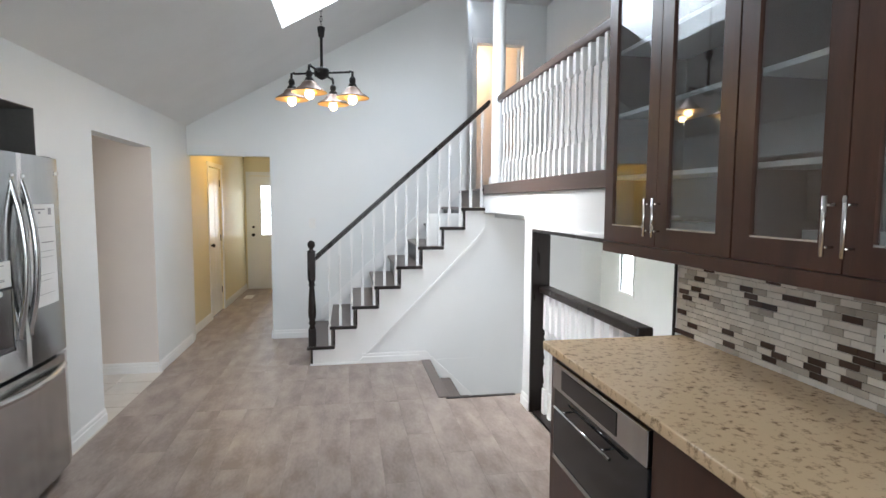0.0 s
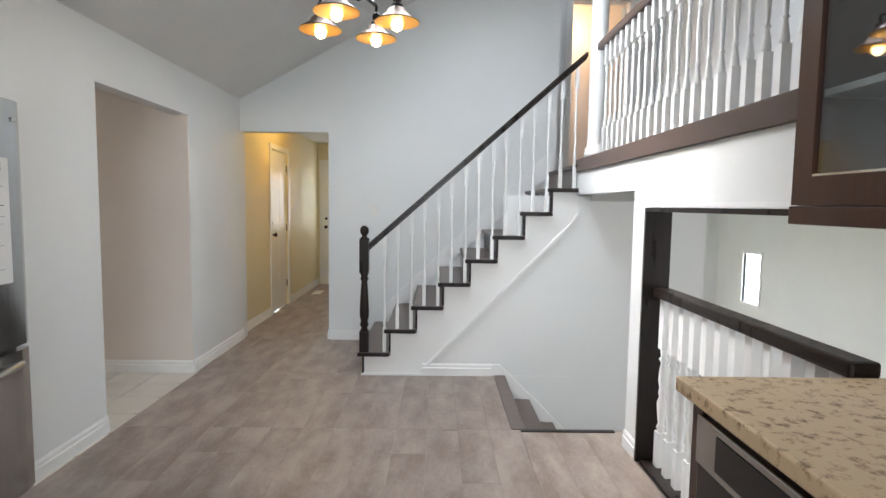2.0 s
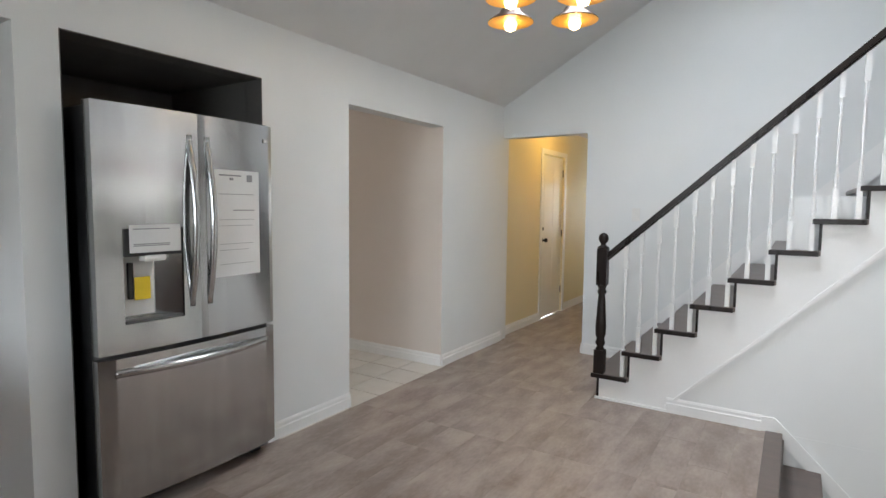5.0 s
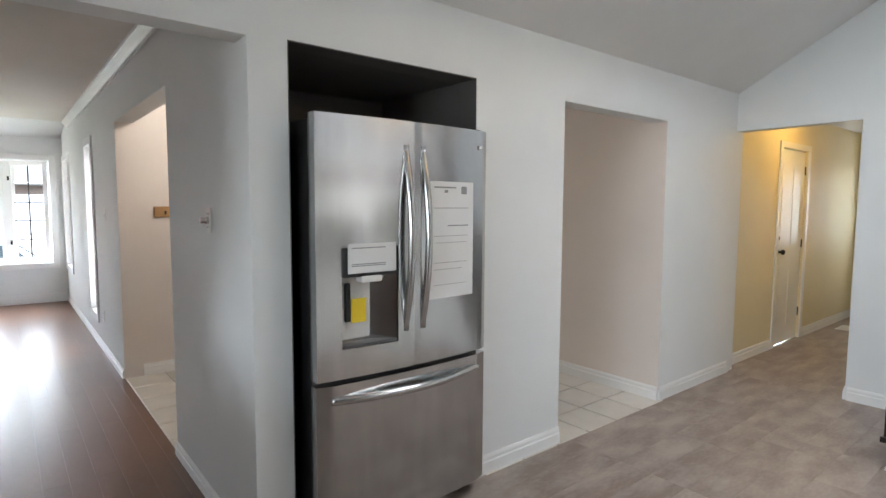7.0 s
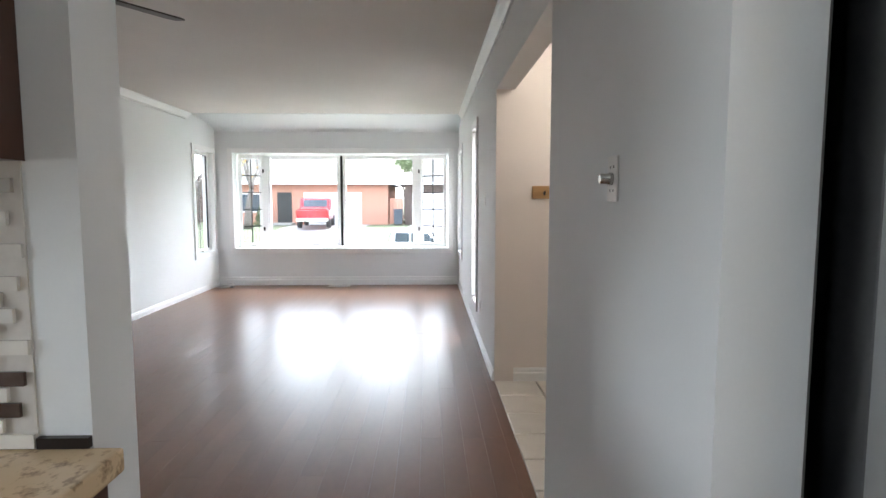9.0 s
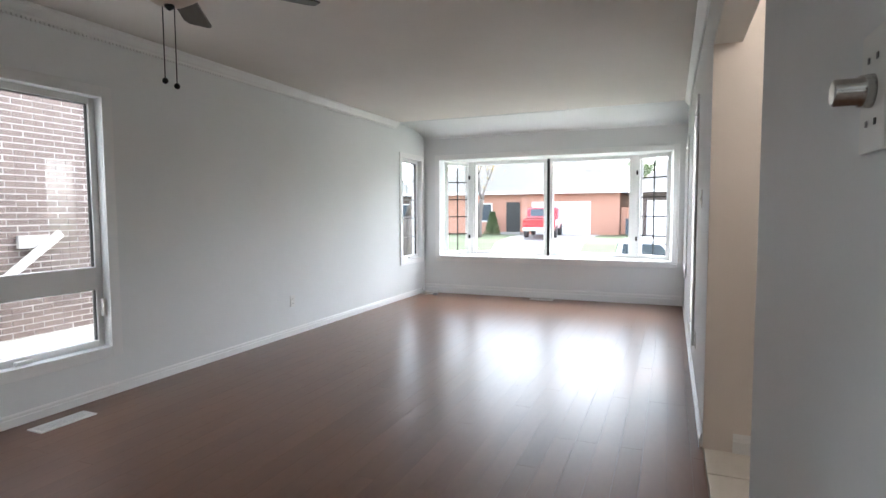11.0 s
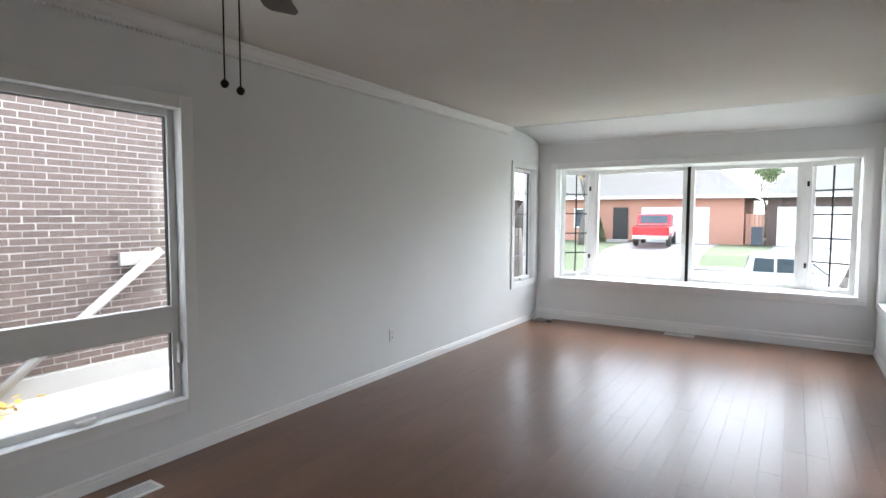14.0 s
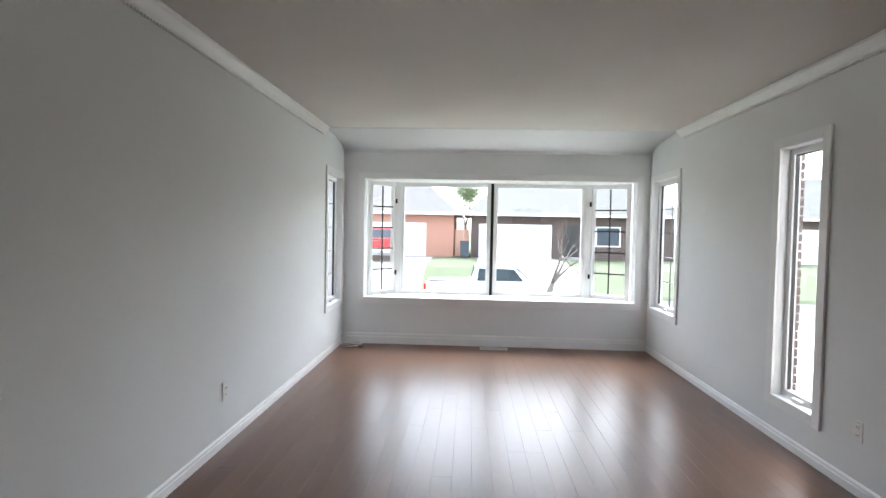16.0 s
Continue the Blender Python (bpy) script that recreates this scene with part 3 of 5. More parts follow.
part("handrail", hr, M_DARKWOOD, rail, "dark stained handrail")
for k in range(8):
    for f in (0.22, 0.74):
        x = STX + RUN * (k + f) + 0.02
        z = RISE * (k + 1)
        if x - nx < 0.06:
            continue
        rail_z = h0[1] + (h1[1] - h0[1]) * (x - h0[0]) / (h1[0] - h0[0]) - 0.03
        member("baluster", baluster_mesh("baluster", rail_z - z, M_TRIM, 0.85), rail, (x, ny, z))

LRX = XE + 0.055
loft = thing("loft_railing", "landing railing with dark handrail and white turned balusters", "railing", (LRX, 3.6, 1.742))
part("handrail", boxes((-0.032, 0.032, -1.12, 1.33, 0.745, 0.80), bevel=0.014), M_BAND, loft)
me = baluster_mesh("baluster", 0.745, M_TRIM, 1.15, 0.25)
for k in range(23):
    member("baluster", me, loft, (0, -1.09 + k * 0.103, 0))
col = thing("column", "white round column from landing to ceiling", "column", (LRX + 0.01, 5.02, 1.742))
cm = bmesh.new()
lathe(cm, [(0.085, 0), (0.085, 0.03), (0.078, 0.04), (0.083, 0.06), (0.066, 0.075), (0.062, 0.10), (0.060, 2.4)], n=20)
part("shaft", cm, M_TRIM, col)

# opening to the lower room: dark frame and low railing
fr = thing("opening_frame", "dark stained wooden frame of the railing opening", "frame", kind="structure")
part("jamb", boxes((XE - 0.012, 1.70, 3.79, 3.812, 0.0, 1.375), bevel=0.003), M_DARKWOOD, fr)
part("jamb", boxes((XL - 0.004, XL + 0.13, 2.457, 2.478, 0.0, 1.375), bevel=0.003), M_DARKWOOD, fr)
part("head", boxes((XE - 0.012, 1.70, 2.47, 3.79, 1.355, 1.376), bevel=0.003), M_DARKWOOD, fr)
part("sill", boxes((XE + 0.01, 1.70, 2.47, 3.79, -0.02, 0.012), bevel=0.003), M_DARKWOOD, fr)
low = thing("low_railing", "low railing with dark handrail and white turned balusters", "railing", (1.66, 3.1, 0.012))
part("handrail", boxes((-0.045, 0.045, -0.69, 0.688, 0.895, 0.945), bevel=0.012), M_DARKWOOD, low)
FAT = [(0.019, 0.0), (0.019, 0.20), (0.012, 0.215), (0.019, 0.24), (0.012, 0.26), (0.018, 0.33), (0.021, 0.38), (0.012, 0.42), (0.017, 0.445), (0.012, 0.47), (0.019, 0.52), (0.016, 0.58), (0.010, 0.62), (0.019, 0.645), (0.012, 0.66), (0.017, 0.71)]
me = baluster_mesh("baluster", 0.895, M_TRIM, 1.5, 0.21, FAT, 0.71)
for k in range(12):
    member("baluster", me, low, (0, 0.62 - k * 0.112, 0))

# stairs going down
down = thing("lower_stairs", "dark wooden stairs going down beside the white wall", "stairs", kind="structure")
for k in range(7):
    x = 1.03 + 0.195 * k
    part("tread", boxes((x - 0.02, x + 0.21, 4.20 if x < 1.5 else 4.02, 5.27, -0.19 * (k + 1) - 0.03, -0.19 * (k + 1)), bevel=0.005), M_STEPWOOD, down)
    part("riser", boxes((x, x + 0.015, 4.20 if x < 1.5 else 4.02, 5.27, -0.19 * (k + 1), -0.19 * k - 0.031)), M_STEPWOOD, down)
part("edge_nosing", boxes((0.943, 1.035, 4.20, 5.262, -0.03, 0.006), bevel=0.004), M_STEPWOOD, down, "grey brown floor nosing at the stair head")
part("edge_trim", boxes((1.0, XE, 4.165, 4.20, -0.05, 0.006), bevel=0.003), M_DARKWOOD, down, "thin dark strip at the stairwell edge")
dsk = bmesh.new()
prism(dsk, [(0.92, 0.0), (0.92, 0.09), (0.99, 0.095), (2.34, -1.24), (2.34, -1.34), (1.03, -0.06)], 5.258, 5.2705, "y")
part("skirt_board", dsk, M_TRIM, down, "white skirt board")

# ---- fridge ----
FX, FY0, FY1 = -1.40, 2.47, 3.372
fr_ = thing("refrigerator", "stainless steel french door refrigerator with papers taped on", "refrigerator", (FX, FY0, 0))
W = FY1 - FY0
part("body", boxes((-0.72, -0.005, 0.005, W - 0.005, 0.03, 1.775), bevel=0.006), M_STEEL_D, fr_, "dark grey cabinet")


def curved_panel(y0, y1, z0, z1, bulge=0.028, t=0.055, edge=0.012, back=0.0):
    """A steel front that bows out a little across the whole fridge."""
    bm = bmesh.new()
    n = 14
    rows = []
    for i in range(n + 1):
        y = y0 + (y1 - y0) * i / n
        u = (y - W / 2) / (W / 2)
        e = edge if i in (0, n) else 0.0
        rows.append((y, t + bulge * (1 - u * u) - e))
    prism(bm, [(back, y0), *[(d, y) for y, d in rows], (back, y1)], z0, z1, "z")
    return bm


dl = part("door", curved_panel(0.0, 0.105, 0.74, 1.79, edge=0.0), M_STEEL, fr_)
part("door_panel", curved_panel(0.365, W / 2 - 0.003, 0.74, 1.79, edge=0.0), M_STEEL, dl)
part("door_panel", curved_panel(0.105, 0.365, 0.74, 0.86, edge=0.0), M_STEEL, dl)
part("door_panel", curved_panel(0.105, 0.365, 1.27, 1.79, edge=0.0), M_STEEL, dl)
dr_ = part("door", curved_panel(W / 2 + 0.003, W, 0.74, 1.79), M_STEEL, fr_)
dw = part("freezer_drawer", curved_panel(0.0, W, 0.08, 0.718), M_STEEL, fr_)


def bow(y0, z0, y1, z1, depth, out):
    pts = []
    for i in range(13):
        u = i / 12
        b = 4 * u * (1 - u)
        pts.append((depth + out * b, y0 + (y1 - y0) * u, z0 + (z1 - z0) * u))
    return pts


for d, y in ((dl, W / 2 - 0.045), (dr_, W / 2 + 0.045)):
    hb = bmesh.new()
    tube(hb, [(0.075, y, 0.90), *bow(y, 0.93, y, 1.66, 0.075, 0.05), (0.075, y, 1.69)], 0.016, 10)
    part("handle", hb, M_STEEL, d)
hb = bmesh.new()
tube(hb, [(0.055, 0.06, 0.655), *bow(0.08, 0.655, W - 0.08, 0.655, 0.06, 0.065), (0.055, W - 0.06, 0.655)], 0.018, 10)
part("handle", hb, M_STEEL, dw)
disp = part("dispenser", boxes((0.002, 0.078, 0.106, 0.364, 1.15, 1.269), bevel=0.004), M_BLACK, fr_, "black dispenser housing over a steel recess")
part("recess_back", boxes((0.001, 0.008, 0.106, 0.364, 0.861, 1.149)), M_STEEL, disp)
wedge = bmesh.new()
prism(wedge, [(0.008, 0.27), (0.074, 0.362), (0.008, 0.363)], 0.864, 1.149, "z")
part("recess_side", wedge, M_STEEL, disp, "slanted steel side of the recess")
part("recess_panel", boxes((0.008, 0.014, 0.118, 0.262, 0.885, 1.145), bevel=0.002), M_PLATE, disp, "pale plastic back plate")
part("display_film", boxes((0.079, 0.085, 0.125, 0.352, 1.165, 1.285), bevel=0.002), M_PAPER, disp, "pale protective film over the display")
for z in (1.265, 1.20, 1.193):
    part("print_bar", boxes((0.085, 0.0856, 0.14, 0.30, z, z + 0.004)), M_INK, disp)
part("nozzle", boxes((0.03, 0.086, 0.185, 0.285, 1.125, 1.152), bevel=0.010), M_PLATE, disp)
part("paddle", boxes((0.014, 0.03, 0.142, 0.165, 0.96, 1.12), bevel=0.004), M_BLACK, disp, "black dispenser paddle")
part("tag", boxes((0.031, 0.034, 0.165, 0.235, 0.955, 1.055)), M_YELLOW, disp, "yellow instruction tag")
part("tray", boxes((0.008, 0.076, 0.108, 0.362, 0.862, 0.874), bevel=0.003), M_STEEL_D, disp)
pap = part("paper_sheet", curved_panel(0.52, 0.80, 1.02, 1.545, 0.028, 0.0568, 0.0, 0.05), M_PAPER, fr_, "white printed sheet taped to the door")
for (a, b, c, d) in ((0.555, 0.685, 1.515, 1.522), (0.720, 0.755, 1.49, 1.525), (0.615, 0.637, 1.495, 1.507), (0.555, 0.765, 1.425, 1.428), (0.635, 0.765, 1.345, 1.35), (0.555, 0.765, 1.30, 1.302), (0.555, 0.755, 1.27, 1.272), (0.555, 0.755, 1.18, 1.182), (0.555, 0.725, 1.15, 1.152), (0.555, 0.755, 1.08, 1.082)):
    part("print_bar", curved_panel(a, b, c, d, 0.028, 0.0578, 0.0, 0.05), M_INK, pap)
part("badge", boxes((0.066, 0.070, 0.835, 0.855, 1.70, 1.72), bevel=0.002), M_CHROME, fr_)
for y in (0.06, W - 0.06):
    part("foot", boxes((-0.10, -0.04, y - 0.03, y + 0.03, 0.0, 0.031)), M_BLACK, fr_)
part("hinge_cap", boxes((-0.06, 0.03, 0.02, 0.10, 1.776, 1.80), bevel=0.006), M_BLACK, fr_)
part("hinge_cap", boxes((-0.06, 0.03, W - 0.10, W - 0.02, 1.776, 1.80), bevel=0.006), M_BLACK, fr_)


# ---- kitchen run along the east wall ----
def shaker(bm_or_none, x, s, y0, y1, z0, z1, rail_w=0.06):
    """Frame of a shaker door in the plane x, facing s."""
    a, b = sorted((x, x + s * 0.02))
    return boxes((a, b, y0, y0 + rail_w, z0, z1), (a, b, y1 - rail_w, y1, z0, z1), (a, b, y0 + rail_w, y1 - rail_w, z0, z0 + rail_w), (a, b, y0 + rail_w, y1 - rail_w, z1 - rail_w, z1))


def bar_handle(x, s, p, q):
    """A round bar on two stand-offs, from p to q in (y, z)."""
    bm = bmesh.new()
    o = x + s * 0.034
    tube(bm, [(o, p[0], p[1]), (o, q[0], q[1])], 0.006, 8)
    for u in (0.15, 0.85):
        y, z = p[0] + (q[0] - p[0]) * u, p[1] + (q[1] - p[1]) * u
        tube(bm, [(x, y, z), (o, y, z)], 0.004, 6)
    return bm


CT = 0.92
ctop = tagged(part("countertop", boxes((1.125, XL - 0.001, -1.9, 2.395, CT - 0.04, CT), bevel=0.006), M_GRANITE), "beige speckled granite countertop with a straight edge", "countertop")
UX = 1.465


def upper_unit(y0, y1, z0, z1):
    u = thing("wall_cabinet", "dark brown wall cabinet with two glass doors", "cabinet", (0, 0, 0), "wall cabinets above the counter")
    body = boxes((UX, XL - 0.002, y0, y0 + 0.018, z0, z1), (UX, XL - 0.002, y1 - 0.018, y1, z0, z1), (UX, XL - 0.002, y0 + 0.018, y1 - 0.018, z0, z0 + 0.018), (UX, XL - 0.002, y0 + 0.018, y1 - 0.018, z1 - 0.018, z1), (XL - 0.012, XL - 0.002, y0 + 0.018, y1 - 0.018, z0 + 0.018, z1 - 0.018))
    part("body", body, M_CAB, u)
    for k in (1, 2, 3):
        part("shelf", boxes((UX + 0.03, XL - 0.014, y0 + 0.019, y1 - 0.019, z0 + k * 0.29, z0 + k * 0.29 + 0.018)), M_PLATE, u, "pale shelf")
    mid = (y0 + y1) / 2
    for a, b, hy in ((y0 + 0.002, mid - 0.002, mid - 0.03), (mid + 0.002, y1 - 0.002, mid + 0.03)):
        d = part("door", shaker(None, UX, -1, a, b, z0 + 0.002, z1 - 0.002, 0.075), M_CAB, u)
        pn = part("pane", boxes((UX - 0.012, UX - 0.008, a + 0.072, b - 0.072, z0 + 0.074, z1 - 0.074)), M_CABGLASS, d, "clear glass pane")
        part("glazing_bead", boxes((UX - 0.019, UX - 0.0125, a + 0.076, b - 0.076, z0 + 0.077, z0 + 0.083)), M_CHROME, d)
        part("handle", bar_handle(UX - 0.02, -1, (hy, z0 + 0.045), (hy, z0 + 0.20)), M_CHROME, d, "brushed nickel bar handle")
    return u


upper_unit(1.57, 2.45, 1.385, 2.62)
upper_unit(0.76, 1.566, 1.385, 2.62)
upper_unit(-0.05, 0.756, 1.385, 2.62)
tagged(part("light_rail", boxes((UX - 0.022, UX + 0.012, -0.05, 2.455, 1.335, 1.384), (UX + 0.012, XL - 0.002, 2.437, 2.455, 1.335, 1.384), bevel=0.004), M_CAB), "dark brown light rail under the wall cabinets", "trim")


def base_unit(y0, y1, drawers):
    u = thing("base_cabinet", "dark brown base cabinet under the granite counter", "cabinet", (0, 0, 0), "base cabinets")
    part("body", boxes((1.175, XL - 0.002, y0, y1, 0.10, CT - 0.041)), M_CAB, u)
    part("toe_kick", boxes((1.24, XL - 0.002, y0, y1, 0.0, 0.099)), M_DARKWOOD, u)
    zs = [0.11, 0.33, 0.60, CT - 0.05] if drawers else [0.11, CT - 0.05]
    for a, b in zip(zs, zs[1:]):
        d = part("drawer_front" if drawers else "door", boxes((1.155, 1.174, y0 + 0.003, y1 - 0.003, a + 0.002, b - 0.002), bevel=0.003), M_CAB, u)
        part("handle", bar_handle(1.155, -1, ((y0 + y1) / 2 - 0.08, (a + b) / 2), ((y0 + y1) / 2 + 0.08, (a + b) / 2)), M_CHROME, d)
    return u


base_unit(0.85, 1.506, True)
base_unit(0.45, 0.846, True)
base_unit(-0.3, 0.446, False)
# drawer microwave with its surround
mw = thing("drawer_microwave", "stainless and black drawer microwave under the counter", "microwave", (1.155, 1.51, 0))
part("surround", boxes((0.02, 0.69, 0.0, 0.85, 0.10, CT - 0.041)), M_CAB, mw, "dark brown cabinet surround")
part("toe_kick", boxes((0.085, 0.69, 0.0, 0.85, 0.0, 0.099)), M_DARKWOOD, mw)
part("control_panel", boxes((-0.012, 0.019, 0.005, 0.79, 0.728, 0.852), bevel=0.004), M_STEEL, mw, "stainless control panel")
part("display", boxes((-0.0145, -0.0125, 0.20, 0.69, 0.748, 0.833)), M_BLACKGLASS, mw, "black glass display")
part("drawer_front", boxes((-0.006, 0.019, 0.005, 0.79, 0.42, 0.724), bevel=0.003), M_BLACKGLASS, mw)
part("handle", bar_handle(-0.006, -1, (0.19, 0.67), (0.70, 0.67)), M_STEEL, mw, "steel bar handle")
part("bottom_strip", boxes((-0.008, 0.019, 0.005, 0.79, 0.395, 0.418), bevel=0.002), M_STEEL, mw)
part("lower_door", boxes((0.0, 0.019, 0.005, 0.79, 0.11, 0.39), bevel=0.003), M_CAB, mw)
part("filler_strip", boxes((0.004, 0.019, 0.793, 0.848, 0.11, CT - 0.05), bevel=0.003), M_CAB, mw)


def outlet(name, at, nrm, label, kind="outlet"):
    """A wall plate facing nrm ('+x', '-x', '+y', '-y')."""
    rz = {"+x": 0, "-x": 180, "+y": 90, "-y": -90}[nrm]
    o = thing(name, label, "wall plate", (0, 0, 0))
    o.matrix_basis = pose(*at, 0, 0, rz)
    part("plate", boxes((0.0, 0.006, -0.036, 0.036, -0.058, 0.058), bevel=0.003), M_PLATE, o)
    if kind == "outlet":
        for z in (-0.022, 0.022):
            s = part("socket", boxes((0.006, 0.0085, -0.016, 0.016, z - 0.014, z + 0.014), bevel=0.002), M_PLATE, o)
            part("slot", boxes((0.0086, 0.009, -0.008, -0.005, z - 0.005, z + 0.006)), M_BLACK, s)
            part("slot", boxes((0.0086, 0.009, 0.005, 0.008, z - 0.005, z + 0.006)), M_BLACK, s)
    elif kind == "dimmer":
        kb = bmesh.new()
        lathe(kb, [(0.016, 0.006), (0.015, 0.016), (0.013, 0.018), (0.013, 0.036), (0.011, 0.038)], n=16, m=Matrix.Rotation(radians(90), 4, 'Y'))
        part("knob", kb, M_CHROME, o, "round dimmer knob")
        for y, z in ((-0.012, -0.03), (0.012, -0.03), (-0.012, 0.03), (0.012, 0.03)):
            part("screw_hole", boxes((0.006, 0.0066, y - 0.003, y + 0.003, z - 0.003, z + 0.003)), M_BLACK, o)
    else:
        part("toggle", boxes((0.006, 0.014, -0.005, 0.005, -0.012, 0.012), bevel=0.002), M_PLATE, o)
    return o


outlet("outlet", (XL - 0.0112, 1.36, 1.14), "-x", "white double outlet on the mosaic backsplash")
outlet("dimmer_switch", (-2.0, YR - 0.001, 1.365), "-y", "silver dimmer switch with a round knob", "dimmer")
outlet("light_switch", (-5.165, YR - 0.001, 1.327), "-y", "white light switch plate", "switch")
outlet("light_switch", (-0.157, YN - 0.001, 1.323), "-y", "white light switch plate beside the stairs", "switch")
outlet("outlet", (-5.86, YLIV + 0.001, 0.35), "+y", "white outlet low on the living room wall")
outlet("outlet", (-5.51, YR - 0.001, 0.355), "-y", "white outlet beside the tall window")

# counter and cabinet beside the living room opening
tagged(part("countertop", boxes((XW + 0.001, -0.85, -0.6, 1.30, 0.87, 0.91), bevel=0.006), M_GRANITE), "beige speckled granite counter end by the living room opening", "countertop")
cu = thing("base_cabinet", "dark brown base cabinet under the granite counter end", "cabinet", (0, 0, 0), "base cabinets")
part("body", boxes((XW + 0.002, -0.90, -0.6, 1.27, 0.10, 0.869)), M_CAB, cu)
part("toe_kick", boxes((XW + 0.002, -0.96, -0.6, 1.25, 0.0, 0.099)), M_DARKWOOD, cu)
for a, b in ((0.76, 1.265), (0.17, 0.755), (-0.42, 0.165)):
    d = part("door", boxes((-0.899, -0.88, a + 0.003, b - 0.003, 0.11, 0.86), bevel=0.003), M_CAB, cu)
    part("handle", bar_handle(-0.88, 1, (a + 0.05, 0.62), (a + 0.05, 0.78)), M_CHROME, d)
cu = thing("wall_cabinet", "dark brown wall cabinet by the living room opening", "cabinet", (0, 0, 0), "wall cabinets")
part("body", boxes((XW + 0.002, XW + 0.33, -0.3, 1.172, 1.37, 2.36)), M_CAB, cu)
for a, b in ((0.43, 1.169), (-0.297, 0.426)):
    d = part("door", boxes((XW + 0.331, XW + 0.35, a + 0.003, b - 0.003, 1.372, 2.358), bevel=0.003), M_CAB, cu)
    part("handle", bar_handle(XW + 0.35, 1, (a + 0.05, 1.42), (a + 0.05, 1.57)), M_CHROME, d)
tagged(part("backsplash_edge", boxes((XW + 0.001, XW + 0.012, 1.167, 1.249, 0.912, 0.93)), M_DARKWOOD), "thin dark strip behind the counter end", "trim", "", "structure")

# ---- chandelier ----
CX, CY, CZ = 0.075, 3.66, 2.39
ch = thing("chandelier", "black iron chandelier with four copper shades and glowing bulbs", "chandelier", (CX, CY, CZ))
hb = bmesh.new()
lathe(hb, [(0.002, -0.045), (0.012, -0.04), (0.03, -0.03), (0.045, -0.02), (0.048, 0.015), (0.04, 0.03), (0.012, 0.035), (0.009, 0.05), (0.009, 0.22), (0.018, 0.225), (0.02, 0.25), (0.024, 0.27), (0.024, 0.285), (0.006, 0.29)], n=16)
part("hub", hb, M_IRON, ch)
top = vault(CX) - CZ
ck = bmesh.new()
n = int((top - 0.30) / 0.03)
for k in range(n):
    z = 0.295 + k * 0.03
    ring = []
    for i in range(9):
        a = 2 * math.pi * i / 8
        u, v = 0.007 * math.cos(a), 0.02 * math.sin(a)
        ring.append((u, 0, z + v + 0.012) if k % 2 else (0, u, z + v + 0.012))
    tube(ck, ring, 0.0022, 5)
part("chain", ck, M_IRON, ch)
cn = bmesh.new()
lathe(cn, [(0.06, top - 0.03), (0.062, top - 0.01), (0.05, top + 0.03)], n=20)
part("canopy", cn, M_IRON, ch)
for k in range(4):
    a = radians(71 + 90 * k)
    R = 0.205
    c, s = math.cos(a), math.sin(a)
    am = bmesh.new()
    tube(am, [(0.04 * c, 0.04 * s, 0.0), (R * 0.92 * c, R * 0.92 * s, 0.0)], 0.007, 8)
    tube(am, [(R * 0.90 * c, R * 0.90 * s, 0.006), (R * c, R * s, 0.0), (R * c, R * s, -0.06)], 0.008, 8)
    lathe(am, [(0.012, -0.03), (0.02, -0.045), (0.02, -0.065), (0.014, -0.07), (0.022, -0.075), (0.03, -0.09), (0.03, -0.10)], (R * c, R * s, 0), 14)
    arm = part("arm", am, M_IRON, ch)
    sh = bmesh.new()
    lathe(sh, [(0.03, -0.095), (0.045, -0.105), (0.055, -0.125), (0.10, -0.155), (0.106, -0.162)], (R * c, R * s, 0), 28)
    part("shade", sh, M_SHADE, ch, "dark copper outer shade")
    si = bmesh.new()
    lathe(si, [(0.028, -0.099), (0.043, -0.109), (0.053, -0.129), (0.098, -0.159), (0.105, -0.164)], (R * c, R * s, 0), 28)
    part("shade_lining", si, M_SHADE_IN, ch, "golden inner shade")
    bl = bmesh.new()
    lathe(bl, [(0.012, -0.10), (0.014, -0.115), (0.024, -0.15), (0.028, -0.175), (0.022, -0.195), (0.002, -0.205)], (R * c, R * s, 0), 14)
    b_ = part("bulb", bl, M_BULB, ch, "glowing amber filament bulb")
    b_.visible_shadow = False
    bulb_light("bulb_lamp", (CX + R * c, CY + R * s, CZ - 0.165), 0.16, (1.0, 0.62, 0.25), 0.02)


